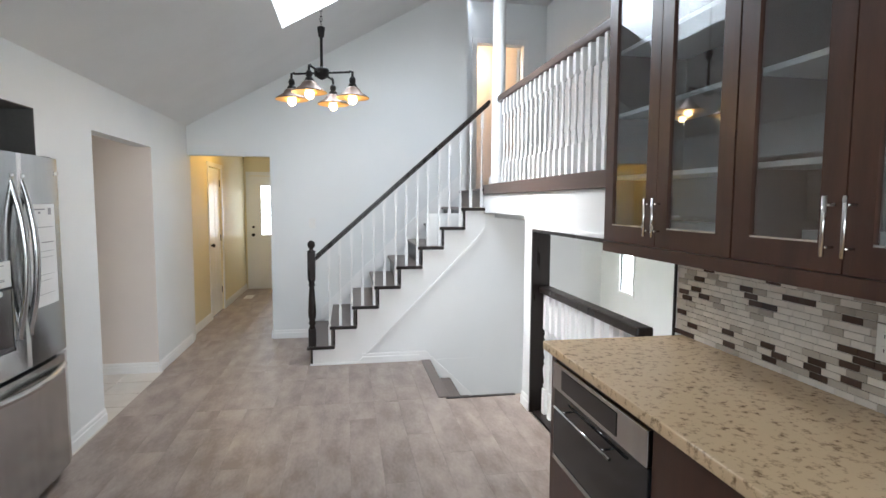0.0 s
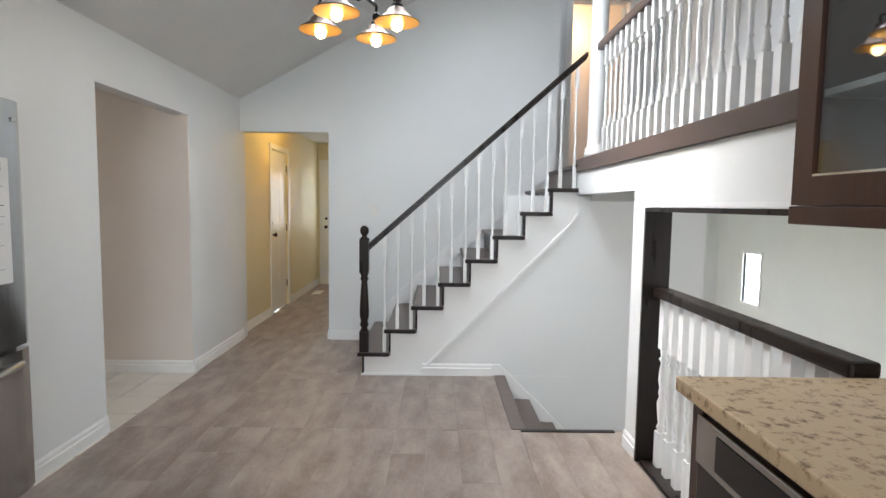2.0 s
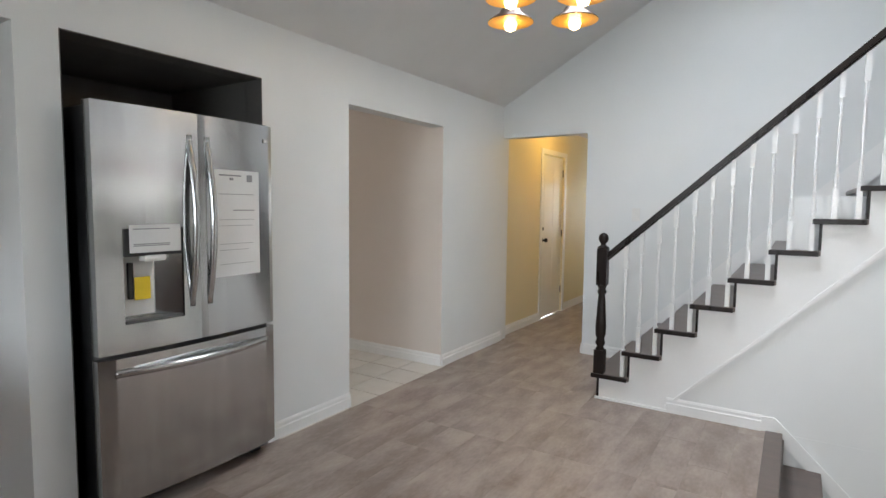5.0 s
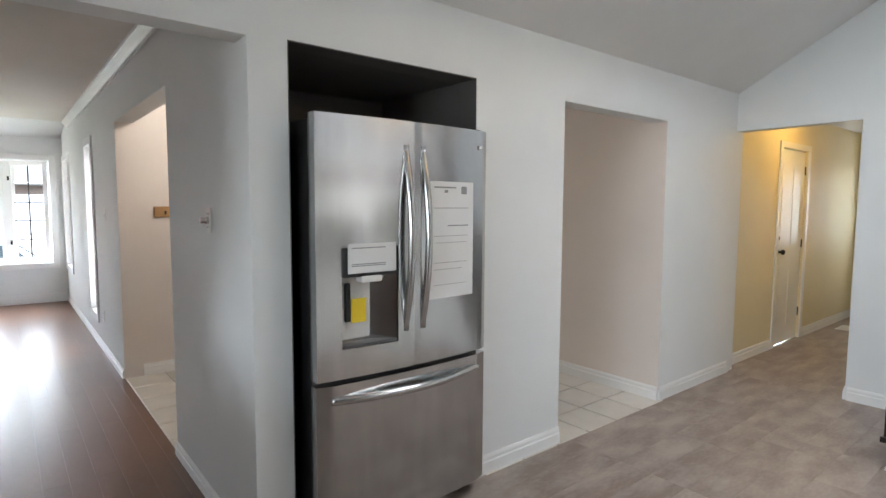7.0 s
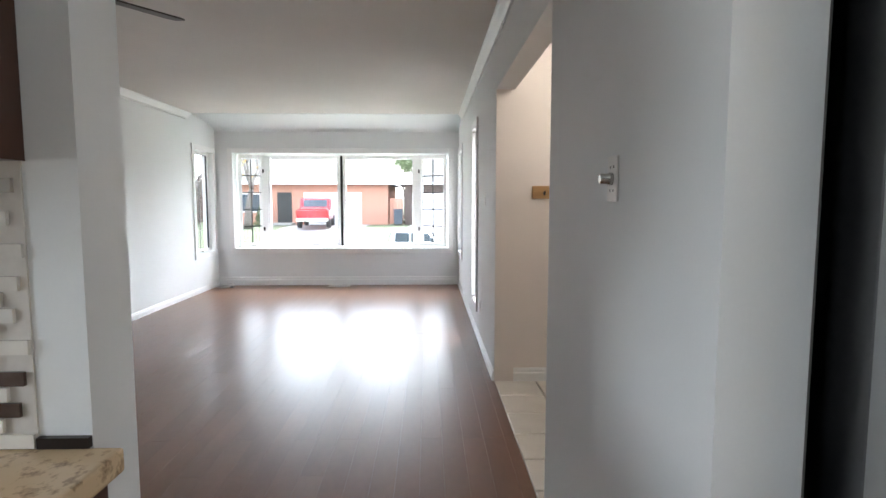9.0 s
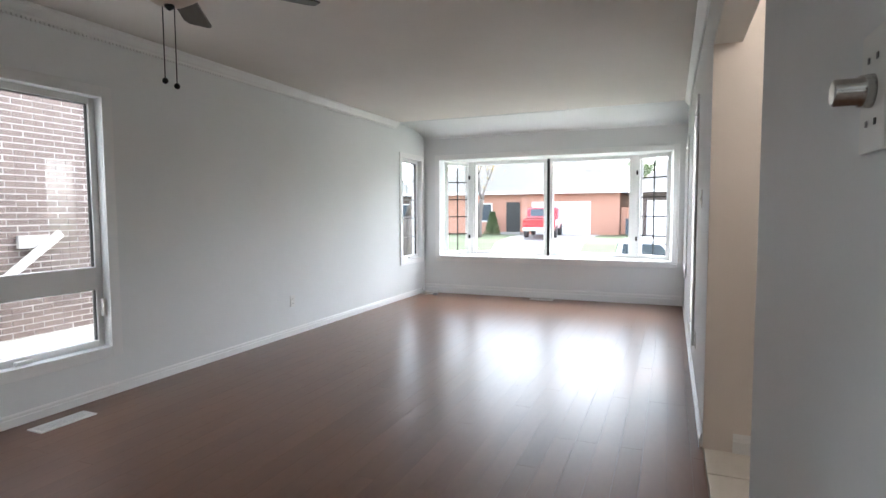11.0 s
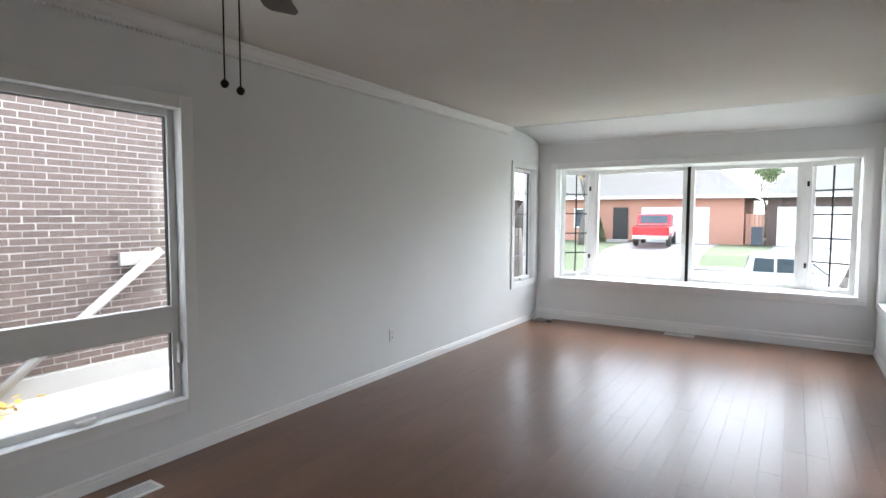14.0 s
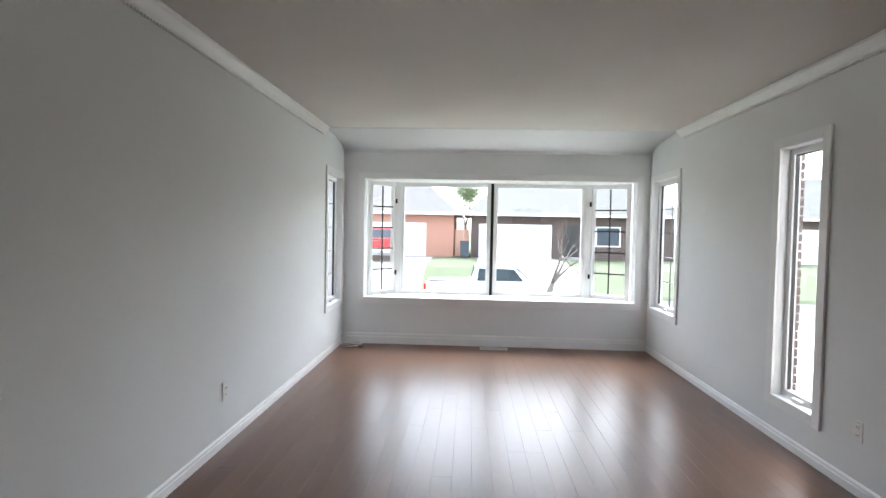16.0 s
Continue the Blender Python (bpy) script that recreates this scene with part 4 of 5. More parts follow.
# ---- doors ----
def panel_door(name, label, at, rz, w, h, window=None):
    d = thing(name, label, "door", (0, 0, 0), kind="structure")
    d.matrix_basis = pose(*at, 0, 0, rz)
    if window:
        a, b, c, e = window
        slab = boxes((0, a, -0.02, 0.02, 0.006, h), (b, w, -0.02, 0.02, 0.006, h), (a, b, -0.02, 0.02, 0.006, c), (a, b, -0.02, 0.02, e, h))
        part("slab", slab, M_TRIM, d)
        part("pane", boxes((a, b, -0.004, 0.004, c, e)), glow("daylit_frosted_pane", (0.9, 0.95, 1.0), 0.4), d, "bright frosted window pane")
        part("muntin", boxes((a, b, -0.014, 0.014, (c + e) / 2 - 0.01, (c + e) / 2 + 0.01)), M_TRIM, d)
        part("muntin", boxes((a, b, -0.014, 0.014, c + (e - c) * 0.4 - 0.008, c + (e - c) * 0.4 + 0.008)), M_STEEL_D, d)
    else:
        part("slab", boxes((0, w, -0.02, 0.02, 0.006, h), bevel=0.003), M_TRIM, d)
        for (a, b, c, e) in ((0.1, w / 2 - 0.04, 0.2, 0.9), (w / 2 + 0.04, w - 0.1, 0.2, 0.9), (0.1, w / 2 - 0.04, 1.02, h - 0.14), (w / 2 + 0.04, w - 0.1, 1.02, h - 0.14)):
            part("panel", boxes((a, b, -0.023, 0.023, c, e), bevel=0.002), M_TRIM, d)
    kb = bmesh.new()
    lathe(kb, [(0.026, 0.0), (0.026, 0.008), (0.012, 0.012), (0.012, 0.035), (0.026, 0.045), (0.028, 0.06), (0.018, 0.07), (0.002, 0.072)], n=14, m=pose(0.06, -0.021, 0.98, 90))
    part("knob", kb, M_IRON, d, "dark door knob")
    kb = bmesh.new()
    lathe(kb, [(0.022, 0.0), (0.022, 0.014), (0.002, 0.016)], n=12, m=pose(0.06, -0.021, 1.12, 90))
    part("deadbolt", kb, M_IRON, d)
    for z in (0.25, 1.0, 1.78):
        part("hinge", boxes((w - 0.006, w + 0.006, -0.03, -0.018, z, z + 0.09)), M_IRON, d)
    return d


panel_door("door_1", "white hall door with dark knob and hinges, closed", (-1.59, 7.605, 0), 90, 0.72, 2.02)
panel_door("door_2", "white back door with a bright window pane, closed", (-1.46, 10.175, 0), 0, 0.82, 2.02, (0.20, 0.62, 0.98, 1.85))
structure("door_casing", boxes((-1.549, -1.535, 7.54, 7.60, 0, 2.09), (-1.549, -1.535, 8.33, 8.39, 0, 2.09), (-1.549, -1.535, 7.60, 8.33, 2.03, 2.09), bevel=0.003), M_TRIM, "white door casing in the hall", "trim")
structure("door_casing", boxes((-1.52, -1.465, 10.185, 10.199, 0, 2.10), (-0.64, -0.615, 10.185, 10.199, 0, 2.10), (-1.465, -0.64, 10.185, 10.199, 2.03, 2.10), bevel=0.003), M_TRIM, "white casing round the back door", "trim")
structure("door_casing", boxes((1.91, 1.978, 7.284, 7.299, LOFT, 3.77), (2.622, 2.69, 7.284, 7.299, LOFT, 3.77), (1.978, 2.622, 7.284, 7.299, 3.70, 3.77), bevel=0.003), M_TRIM, "white casing of the upper doorway", "trim")
panel_door("door_3", "white upper door standing open", (2.60, 7.45, LOFT), 62, 0.62, 1.98)
ret = thing("return_grille", "white return air grille on the landing wall", "vent", (2.948, 5.6, 3.35))
part("frame", boxes((-0.012, 0.0, -0.26, 0.26, -0.17, 0.17), bevel=0.003), M_TRIM, ret)
for k in range(12):
    part("slat", boxes((-0.018, -0.0125, -0.235, 0.235, -0.145 + k * 0.025, -0.133 + k * 0.025)), M_PLATE, ret)
lw_ = thing("window_lower", "narrow bright window with white frame in the lower room", "window", kind="structure")
part("frame", boxes((5.385, 5.44, 9.08, 9.13, -0.15, 0.73), (5.385, 5.44, 9.60, 9.65, -0.15, 0.73), (5.385, 5.44, 9.13, 9.60, -0.15, -0.10), (5.385, 5.44, 9.13, 9.60, 0.68, 0.73), bevel=0.003), M_TRIM, lw_)
part("pane", boxes((5.45, 5.456, 9.13, 9.60, -0.10, 0.68)), M_GLASS, lw_).visible_shadow = False

backdrop = structure("backdrop", boxes((6.6, 6.62, 7.5, 14.0, -0.69, 3.5)), glow("bright_daylight", (0.95, 0.97, 1.0), 0.35), "bright daylight beyond the lower window", "backdrop")


# ---- windows of the living room ----
def casing(parent, x0, x1, z0, z1, y, s, w=0.075, t=0.018):
    """Flat casing round an opening in a wall across y."""
    a, b = sorted((y + s * 0.001, y + s * t))
    part("casing", boxes((x0 - w, x0, a, b, z0 - w, z1 + w), (x1, x1 + w, a, b, z0 - w, z1 + w), (x0, x1, a, b, z1, z1 + w), (x0, x1, a, b, z0 - w, z0), bevel=0.004), M_TRIM, parent)


def side_window(name, label, win, y, s, grid, split=None):
    w = thing(name, label, "window", kind="structure")
    x0, x1, z0, z1 = win
    casing(w, x0, x1, z0, z1, y, s)
    d0, d1 = sorted((y - s * 0.055, y - s * 0.105))
    f = 0.045
    part("window_frame", boxes((x0, x0 + f, d0, d1, z0, z1), (x1 - f, x1, d0, d1, z0, z1), (x0 + f, x1 - f, d0, d1, z0, z0 + f), (x0 + f, x1 - f, d0, d1, z1 - f, z1), bevel=0.004), M_TRIM, w)
    ym = (d0 + d1) / 2
    spans = [(z0 + f, z1 - f)]
    if split:
        part("transom", boxes((x0 + f, x1 - f, d0 - 0.004, d1 + 0.004, split[0], split[1]), bevel=0.004), M_TRIM, w)
        spans = [(z0 + f, split[0]), (split[1], z1 - f)]
    for a, b in spans:
        p = part("pane", boxes((x0 + f, x1 - f, ym - 0.003, ym + 0.003, a, b)), M_GLASS, w)
        p.visible_shadow = False
        part("seal", boxes((x0 + f, x0 + f + 0.006, ym - 0.012, ym + 0.012, a, b), (x1 - f - 0.006, x1 - f, ym - 0.012, ym + 0.012, a, b), (x0 + f, x1 - f, ym - 0.012, ym + 0.012, b - 0.006, b)), M_BLACK, w)
    for k in range(1, grid[0]):
        x = x0 + f + (x1 - x0 - 2 * f) * k / grid[0]
        part("muntin", boxes((x - 0.004, x + 0.004, ym - 0.006, ym + 0.006, z0 + f, z1 - f)), M_STEEL_D, w)
    for k in range(1, grid[1]):
        z = z0 + f + (z1 - z0 - 2 * f) * k / grid[1]
        part("muntin", boxes((x0 + f, x1 - f, ym - 0.006, ym + 0.006, z - 0.004, z + 0.004)), M_STEEL_D, w)
    yc = y - s * 0.045
    ck = bmesh.new()
    xm = (x0 + x1) / 2
    box(ck, xm - 0.05, xm + 0.05, min(yc, yc + s * 0.03), max(yc, yc + s * 0.03), z0 + 0.005, z0 + 0.03, bevel=0.008)
    part("crank", ck, M_PLATE, w, "small white crank handle")
    return w


bigw = side_window("window_1", "large white framed window with a lower awning pane", BW, YLIV, 1, (1, 1), (0.735, 0.89))
for z in (0.55,):
    part("latch", boxes((-3.895, -3.875, YLIV - 0.05, YLIV - 0.02, z, z + 0.12), bevel=0.006), M_PLATE, bigw)
side_window("window_2", "white casement window with a grid near the front corner", LW, YLIV, 1, (2, 5))
side_window("window_3", "white casement window with a grid near the front corner", RW, YR, -1, (2, 5))
side_window("window_4", "tall narrow white framed window", TW, YR, -1, (1, 1))

bay = thing("bay_window", "white bay window with two large panes and gridded side casements", "window", kind="structure")
y0, y1, z0, z1 = BAY
part("casing", boxes((XF + 0.001, XF + 0.02, y0 - 0.075, y0, z0 - 0.03, z1 + 0.075), (XF + 0.001, XF + 0.02, y1, y1 + 0.075, z0 - 0.03, z1 + 0.075), (XF + 0.001, XF + 0.02, y0, y1, z1, z1 + 0.075), bevel=0.004), M_TRIM, bay)
part("window_sill", boxes((XF - 0.62, XF + 0.045, y0 - 0.002, y1 + 0.002, z0 - 0.03, z0 + 0.004), bevel=0.006), M_TRIM, bay)
part("apron", boxes((XF + 0.001, XF + 0.022, y0 - 0.07, y1 + 0.07, z0 - 0.085, z0 - 0.031), bevel=0.004), M_TRIM, bay)
part("bay_head", boxes((XF - 0.62, XF - 0.15, y0 - 0.1, y1 + 0.1, z1, z1 + 0.1)), M_TRIM, bay)
part("bay_base", boxes((XF - 0.62, XF - 0.15, y0 - 0.1, y1 + 0.1, z0 - 0.25, z0 - 0.031)), M_TRIM, bay)
XB = XF - 0.45
ya, yb = -0.865, 1.65


def framed_pane(parent, m, w, h, f, grid, mat):
    """A glazed sash in its own plane (x along, z up), placed by m."""
    s = part("sash", boxes((0, f, -0.03, 0.03, 0, h), (w - f, w, -0.03, 0.03, 0, h), (f, w - f, -0.03, 0.03, 0, f), (f, w - f, -0.03, 0.03, h - f, h), bevel=0.003), mat, parent, m=m)
    p = part("pane", boxes((f, w - f, -0.003, 0.003, f, h - f)), M_GLASS, s)
    p.visible_shadow = False
    for k in range(1, grid[0]):
        x = f + (w - 2 * f) * k / grid[0]
        part("muntin", boxes((x - 0.008, x + 0.008, -0.006, 0.006, f, h - f)), M_IRON, s)
    for k in range(1, grid[1]):
        z = f + (h - 2 * f) * k / grid[1]
        part("muntin", boxes((f, w - f, -0.006, 0.006, z - 0.008, z + 0.008)), M_IRON, s)
    return s


hgt = z1 - z0 - 0.008
ym = 0.39
framed_pane(bay, pose(XB, ya + 0.06, z0 + 0.004, 0, 0, 90), ym - ya - 0.08, hgt, 0.05, (1, 1), M_TRIM)
framed_pane(bay, pose(XB, ym + 0.02, z0 + 0.004, 0, 0, 90), yb - ym - 0.08, hgt, 0.05, (1, 1), M_TRIM)
part("mullion", boxes((XB - 0.03, XB + 0.03, ym - 0.018, ym + 0.018, z0, z1)), M_IRON, bay, "dark central mullion")
dx, dy = XF - 0.15 - XB, ya - y0 - 0.012
ln = math.hypot(dx, dy)
an = math.degrees(math.atan2(dy, -dx))
s1 = framed_pane(bay, pose(XF - 0.15, y0 + 0.012, z0 + 0.004, 0, 0, an), ln, hgt, 0.055, (2, 5), M_TRIM)
dy = y1 - yb - 0.012
ln = math.hypot(dx, dy)
an = math.degrees(math.atan2(dy, -dx))
s2 = framed_pane(bay, pose(XB, yb, z0 + 0.004, 0, 0, 180 - an), ln, hgt, 0.055, (2, 5), M_TRIM)
for y in (ya, yb):
    part("mullion", boxes((XB - 0.04, XB + 0.045, y - 0.07, y + 0.07, z0, z1), bevel=0.004), M_TRIM, bay)
for y in (ya + 0.005, yb - 0.005):
    for z in (z0 + 0.25, z1 - 0.28):
        part("latch", boxes((XB + 0.045, XB + 0.07, y - 0.012, y + 0.012, z, z + 0.06), bevel=0.004), M_IRON, bay)
for y in (y0 + 0.2, y1 - 0.2):
    part("crank", boxes((XF - 0.30, XF - 0.26, y - 0.05, y + 0.05, z0 + 0.005, z0 + 0.03), bevel=0.006), M_PLATE, bay)


# ---- floor vents, coat rack, cable ----
def floor_vent(at, rz, label):
    v = thing("floor_vent", label, "vent", (0, 0, 0))
    v.matrix_basis = pose(*at, 0, 0, rz)
    part("frame", boxes((-0.165, 0.165, -0.065, -0.045, 0, 0.006), (-0.165, 0.165, 0.045, 0.065, 0, 0.006), (-0.165, -0.145, -0.045, 0.045, 0, 0.006), (0.145, 0.165, -0.045, 0.045, 0, 0.006)), M_PLATE, v)
    part("base", boxes((-0.145, 0.145, -0.045, 0.045, 0, 0.002)), M_INK, v)
    for k in range(22):
        part("slat", boxes((-0.142 + k * 0.013, -0.135 + k * 0.013, -0.045, 0.045, 0.002, 0.005)), M_PLATE, v)
    return v


floor_vent((-3.43, -1.26, 0.0005), 0, "white floor vent on the brown hardwood")
floor_vent((-8.98, 0.42, 0.0005), 90, "white floor vent below the bay window")
floor_vent((-1.36, 9.3, 0.0005), 90, "white floor vent in the hall")
rk = thing("coat_rack", "varnished pine coat rack board with dark hooks", "coat rack", (-4.469, 2.95, 1.37))
part("board", boxes((0, 0.02, -0.42, 0.55, -0.045, 0.045), bevel=0.006), M_RACK, rk)
for k in range(5):
    hk = bmesh.new()
    y = -0.34 + k * 0.2
    tube(hk, [(0.02, y, 0.0), (0.045, y, -0.02), (0.06, y, -0.015), (0.065, y, 0.01)], 0.005, 6)
    part("hook", hk, M_IRON, rk)
cbl = thing("cable_coil", "coiled white cable lying in the corner", "cable", (-8.95, -1.30, 0))
for j in range(3):
    cc = bmesh.new()
    tube(cc, [((0.10 - j * 0.012) * math.cos(a / 12 * 2 * math.pi + j), (0.13 - j * 0.01) * math.sin(a / 12 * 2 * math.pi + j), 0.008 + j * 0.014 + 0.006 * math.sin(a)) for a in range(13)], 0.006, 6)
    part("loop", cc, M_PLATE, cbl)
cc = bmesh.new()
tube(cc, [(0.0, -0.13, 0.05), (-0.06, -0.145, 0.10), (-0.12, -0.15, 0.12)], 0.005, 6)
part("lead", cc, M_PLATE, cbl)
part("plug", boxes((0.06, 0.12, 0.10, 0.15, 0.0, 0.03), bevel=0.005), M_INK, cbl)

# ---- ceiling fan ----
FNX, FNY = -3.13, 0.08
fan = thing("ceiling_fan", "dark bladed ceiling fan with frosted bowl light and pull chains", "ceiling fan", (FNX, FNY, 2.498))
fb = bmesh.new()
lathe(fb, [(0.07, 0.0), (0.07, -0.03), (0.03, -0.05), (0.02, -0.07), (0.10, -0.085), (0.125, -0.11), (0.125, -0.20), (0.09, -0.215), (0.06, -0.225), (0.06, -0.25)], n=24)
part("motor", fb, M_IRON, fan)
bo = bmesh.new()
lathe(bo, [(0.155, -0.225), (0.165, -0.24), (0.15, -0.275), (0.11, -0.315), (0.06, -0.345), (0.02, -0.352)], n=28)
part("bowl", bo, M_BOWL, fan, "frosted cream glass bowl")
fi = bmesh.new()
lathe(fi, [(0.022, -0.348), (0.02, -0.36), (0.010, -0.37), (0.002, -0.375)], n=12)
part("finial", fi, M_IRON, fan)
for k in range(5):
    a = 72 * k
    bl = bmesh.new()
    prism(bl, [(0.17, -0.045), (0.22, -0.06), (0.62, -0.07), (0.655, -0.05), (0.66, 0.05), (0.62, 0.07), (0.22, 0.06), (0.17, 0.045)], -0.004, 0.004, "z")
    b_ = part("blade", bl, M_FANWOOD, fan, m=pose(0, 0, -0.222, 0, 0, a) @ pose(0, 0, 0, 11))
    part("bracket", boxes((0.09, 0.24, -0.018, 0.018, 0.005, 0.012), bevel=0.002), M_IRON, b_)
for (x, y, l) in ((0.018, -0.02, 0.30), (-0.012, 0.015, 0.32)):
    pc = bmesh.new()
    tube(pc, [(x, y, -0.36), (x, y, -0.36 - l)], 0.0025, 6)
    lathe(pc, [(0.002, 0.012), (0.011, 0.004), (0.013, -0.004), (0.009, -0.012), (0.002, -0.016)], (x, y, -0.37 - l), 10)
    part("pull_chain", pc, M_IRON, fan)

# ---- outside ----
def ground_z(x):
    return float(np.interp(x, [-400, -34, -31, -28.2, -28, -22, -21.8, -13, -10, 400], [-0.3, -0.3, -0.5, -1.5, -1.65, -1.65, -1.52, -0.75, -0.7, -0.7]))


gx = [-400, -120, -60, -45, -40, -34, -31, -28.2, -28, -22, -21.8, -13, -10]
gy = [-300, -60, -30, -14, -8, -4, -1.6, 2.4, 8, 14, 30, 60, 300]
gb = bmesh.new()
grid = [[gb.verts.new((x, y, ground_z(x))) for y in gy] for x in gx]
for i in range(len(gx) - 1):
    for j in range(len(gy) - 1):
        gb.faces.new((grid[i][j], grid[i + 1][j], grid[i + 1][j + 1], grid[i][j + 1]))
# the sheet goes round the house, whose lower room lies below it
for xa_, xb_, ya_, yb_ in ((-10, 400, -300, -1.62), (-10, 1.0, 2.42, 10.5), (5.52, 400, -1.62, 10.5), (-10, 400, 10.5, 300)):
    v = [gb.verts.new(p) for p in ((xa_, ya_, -0.7), (xb_, ya_, -0.7), (xb_, yb_, -0.7), (xa_, yb_, -0.7))]
    gb.faces.new(v)
structure("ground", gb, M_GRASS, "green lawn ground sloping to the street", "ground")
structure("road", boxes((-27.9, -22.1, -200, 200, -1.66, -1.63)), M_ASPHALT, "grey asphalt street", "road")
def strip(name, x0, x1, y0_, y1_, mat, label):
    bm = bmesh.new()
    xs = sorted({x0, x1, *[g for g in gx if x0 < g < x1]})
    for a, b in zip(xs, xs[1:]):
        prism(bm, [(a, ground_z(a) - 0.05), (b, ground_z(b) - 0.05), (b, ground_z(b) + 0.02), (a, ground_z(a) + 0.02)], y0_, y1_, "y")
    return structure(name, bm, mat, label, "pavement")


strip("driveway", -38, -28.0, -7.0, -2.2, M_CONCRETE, "pale concrete driveway across the street")
strip("driveway", -38, -28.0, 0.6, 5.6, M_CONCRETE, "pale concrete driveway across the street")
strip("driveway", -21.9, -9.9, 4.2, 10.5, M_CONCRETE, "pale concrete driveway in front of the house")
structure("side_path", boxes((-9.5, 0.6, YB + 0.042, YLIV - 0.17, -0.75, -0.29)), M_CONCRETE, "pale concrete path between the houses", "pavement")


def house(at, w, d, h, mats, garage, label):
    hs = thing("house", label, "house", at)
    part("wall", boxes((-d, 0, -w / 2, w / 2, 0, h)), mats[0], hs)
    rf = bmesh.new()
    prism(rf, [(-w / 2 - 0.5, h), (w / 2 + 0.5, h), (w / 2 - 2.4, h + 2.6), (-w / 2 + 2.4, h + 2.6)], -d - 0.5, 0.55, "x")
    roof = part("roof", rf, mats[1], hs)
    part("eave", boxes((0.551, 0.58, -w / 2 - 0.5, w / 2 + 0.5, h - 0.02, h + 0.16)), M_TRIM, roof)
    g0, g1 = garage
    gd = part("garage_door", boxes((0.002, 0.05, g0, g1, 0, 2.2)), M_TRIM, hs, "white sectional garage door")
    for k in range(1, 4):
        part("panel_joint", boxes((0.051, 0.056, g0, g1, k * 0.55 - 0.012, k * 0.55 + 0.012)), M_INK, gd)
    side = -1 if g0 > -w / 2 + 3.5 else 1
    yd = (g0 - 1.3) if side < 0 else (g1 + 1.3)
    dr2 = part("door", boxes((0.002, 0.06, yd - 0.48, yd + 0.48, 0.15, 2.2)), M_BLACK, hs, "dark front door")
    part("step", boxes((0.0, 0.9, yd - 0.7, yd + 0.7, 0, 0.15)), M_CONCRETE, hs)
    for yw in ([yd + side * 2.3, yd + side * 4.6] if abs(yd + side * 4.6) < w / 2 - 1 else [yd + side * 2.3]):
        wn_ = part("window", boxes((0.002, 0.05, yw - 0.75, yw + 0.75, 0.9, 2.1)), M_TINT, hs)
        part("frame", boxes((0.05, 0.07, yw - 0.8, yw - 0.72, 0.85, 2.15), (0.05, 0.07, yw + 0.72, yw + 0.8, 0.85, 2.15), (0.05, 0.07, yw - 0.72, yw + 0.72, 0.85, 0.93), (0.05, 0.07, yw - 0.72, yw + 0.72, 2.07, 2.15)), M_TRIM, wn_)
    return hs


house((-38, -7.2, -0.3), 12.5, 9, 2.75, (M_REDBRICK, M_ROOF), (0.55, 4.45), "red brick bungalow with white garage door and grey roof")
house((-38, 6.7, -0.3), 13, 9, 2.75, (M_BRICK, M_ROOF), (-6.0, -1.3), "brown brick bungalow with white garage door and grey roof")
house((-38, 25, -0.3), 13, 9, 2.75, (M_BRICK, M_ROOF), (-5.2, -0.5), "brown brick bungalow further along the street")
house((-38, -22, -0.3), 13, 9, 2.75, (M_BRICK, M_ROOF), (-5.2, -0.5), "brown brick bungalow further along the street")


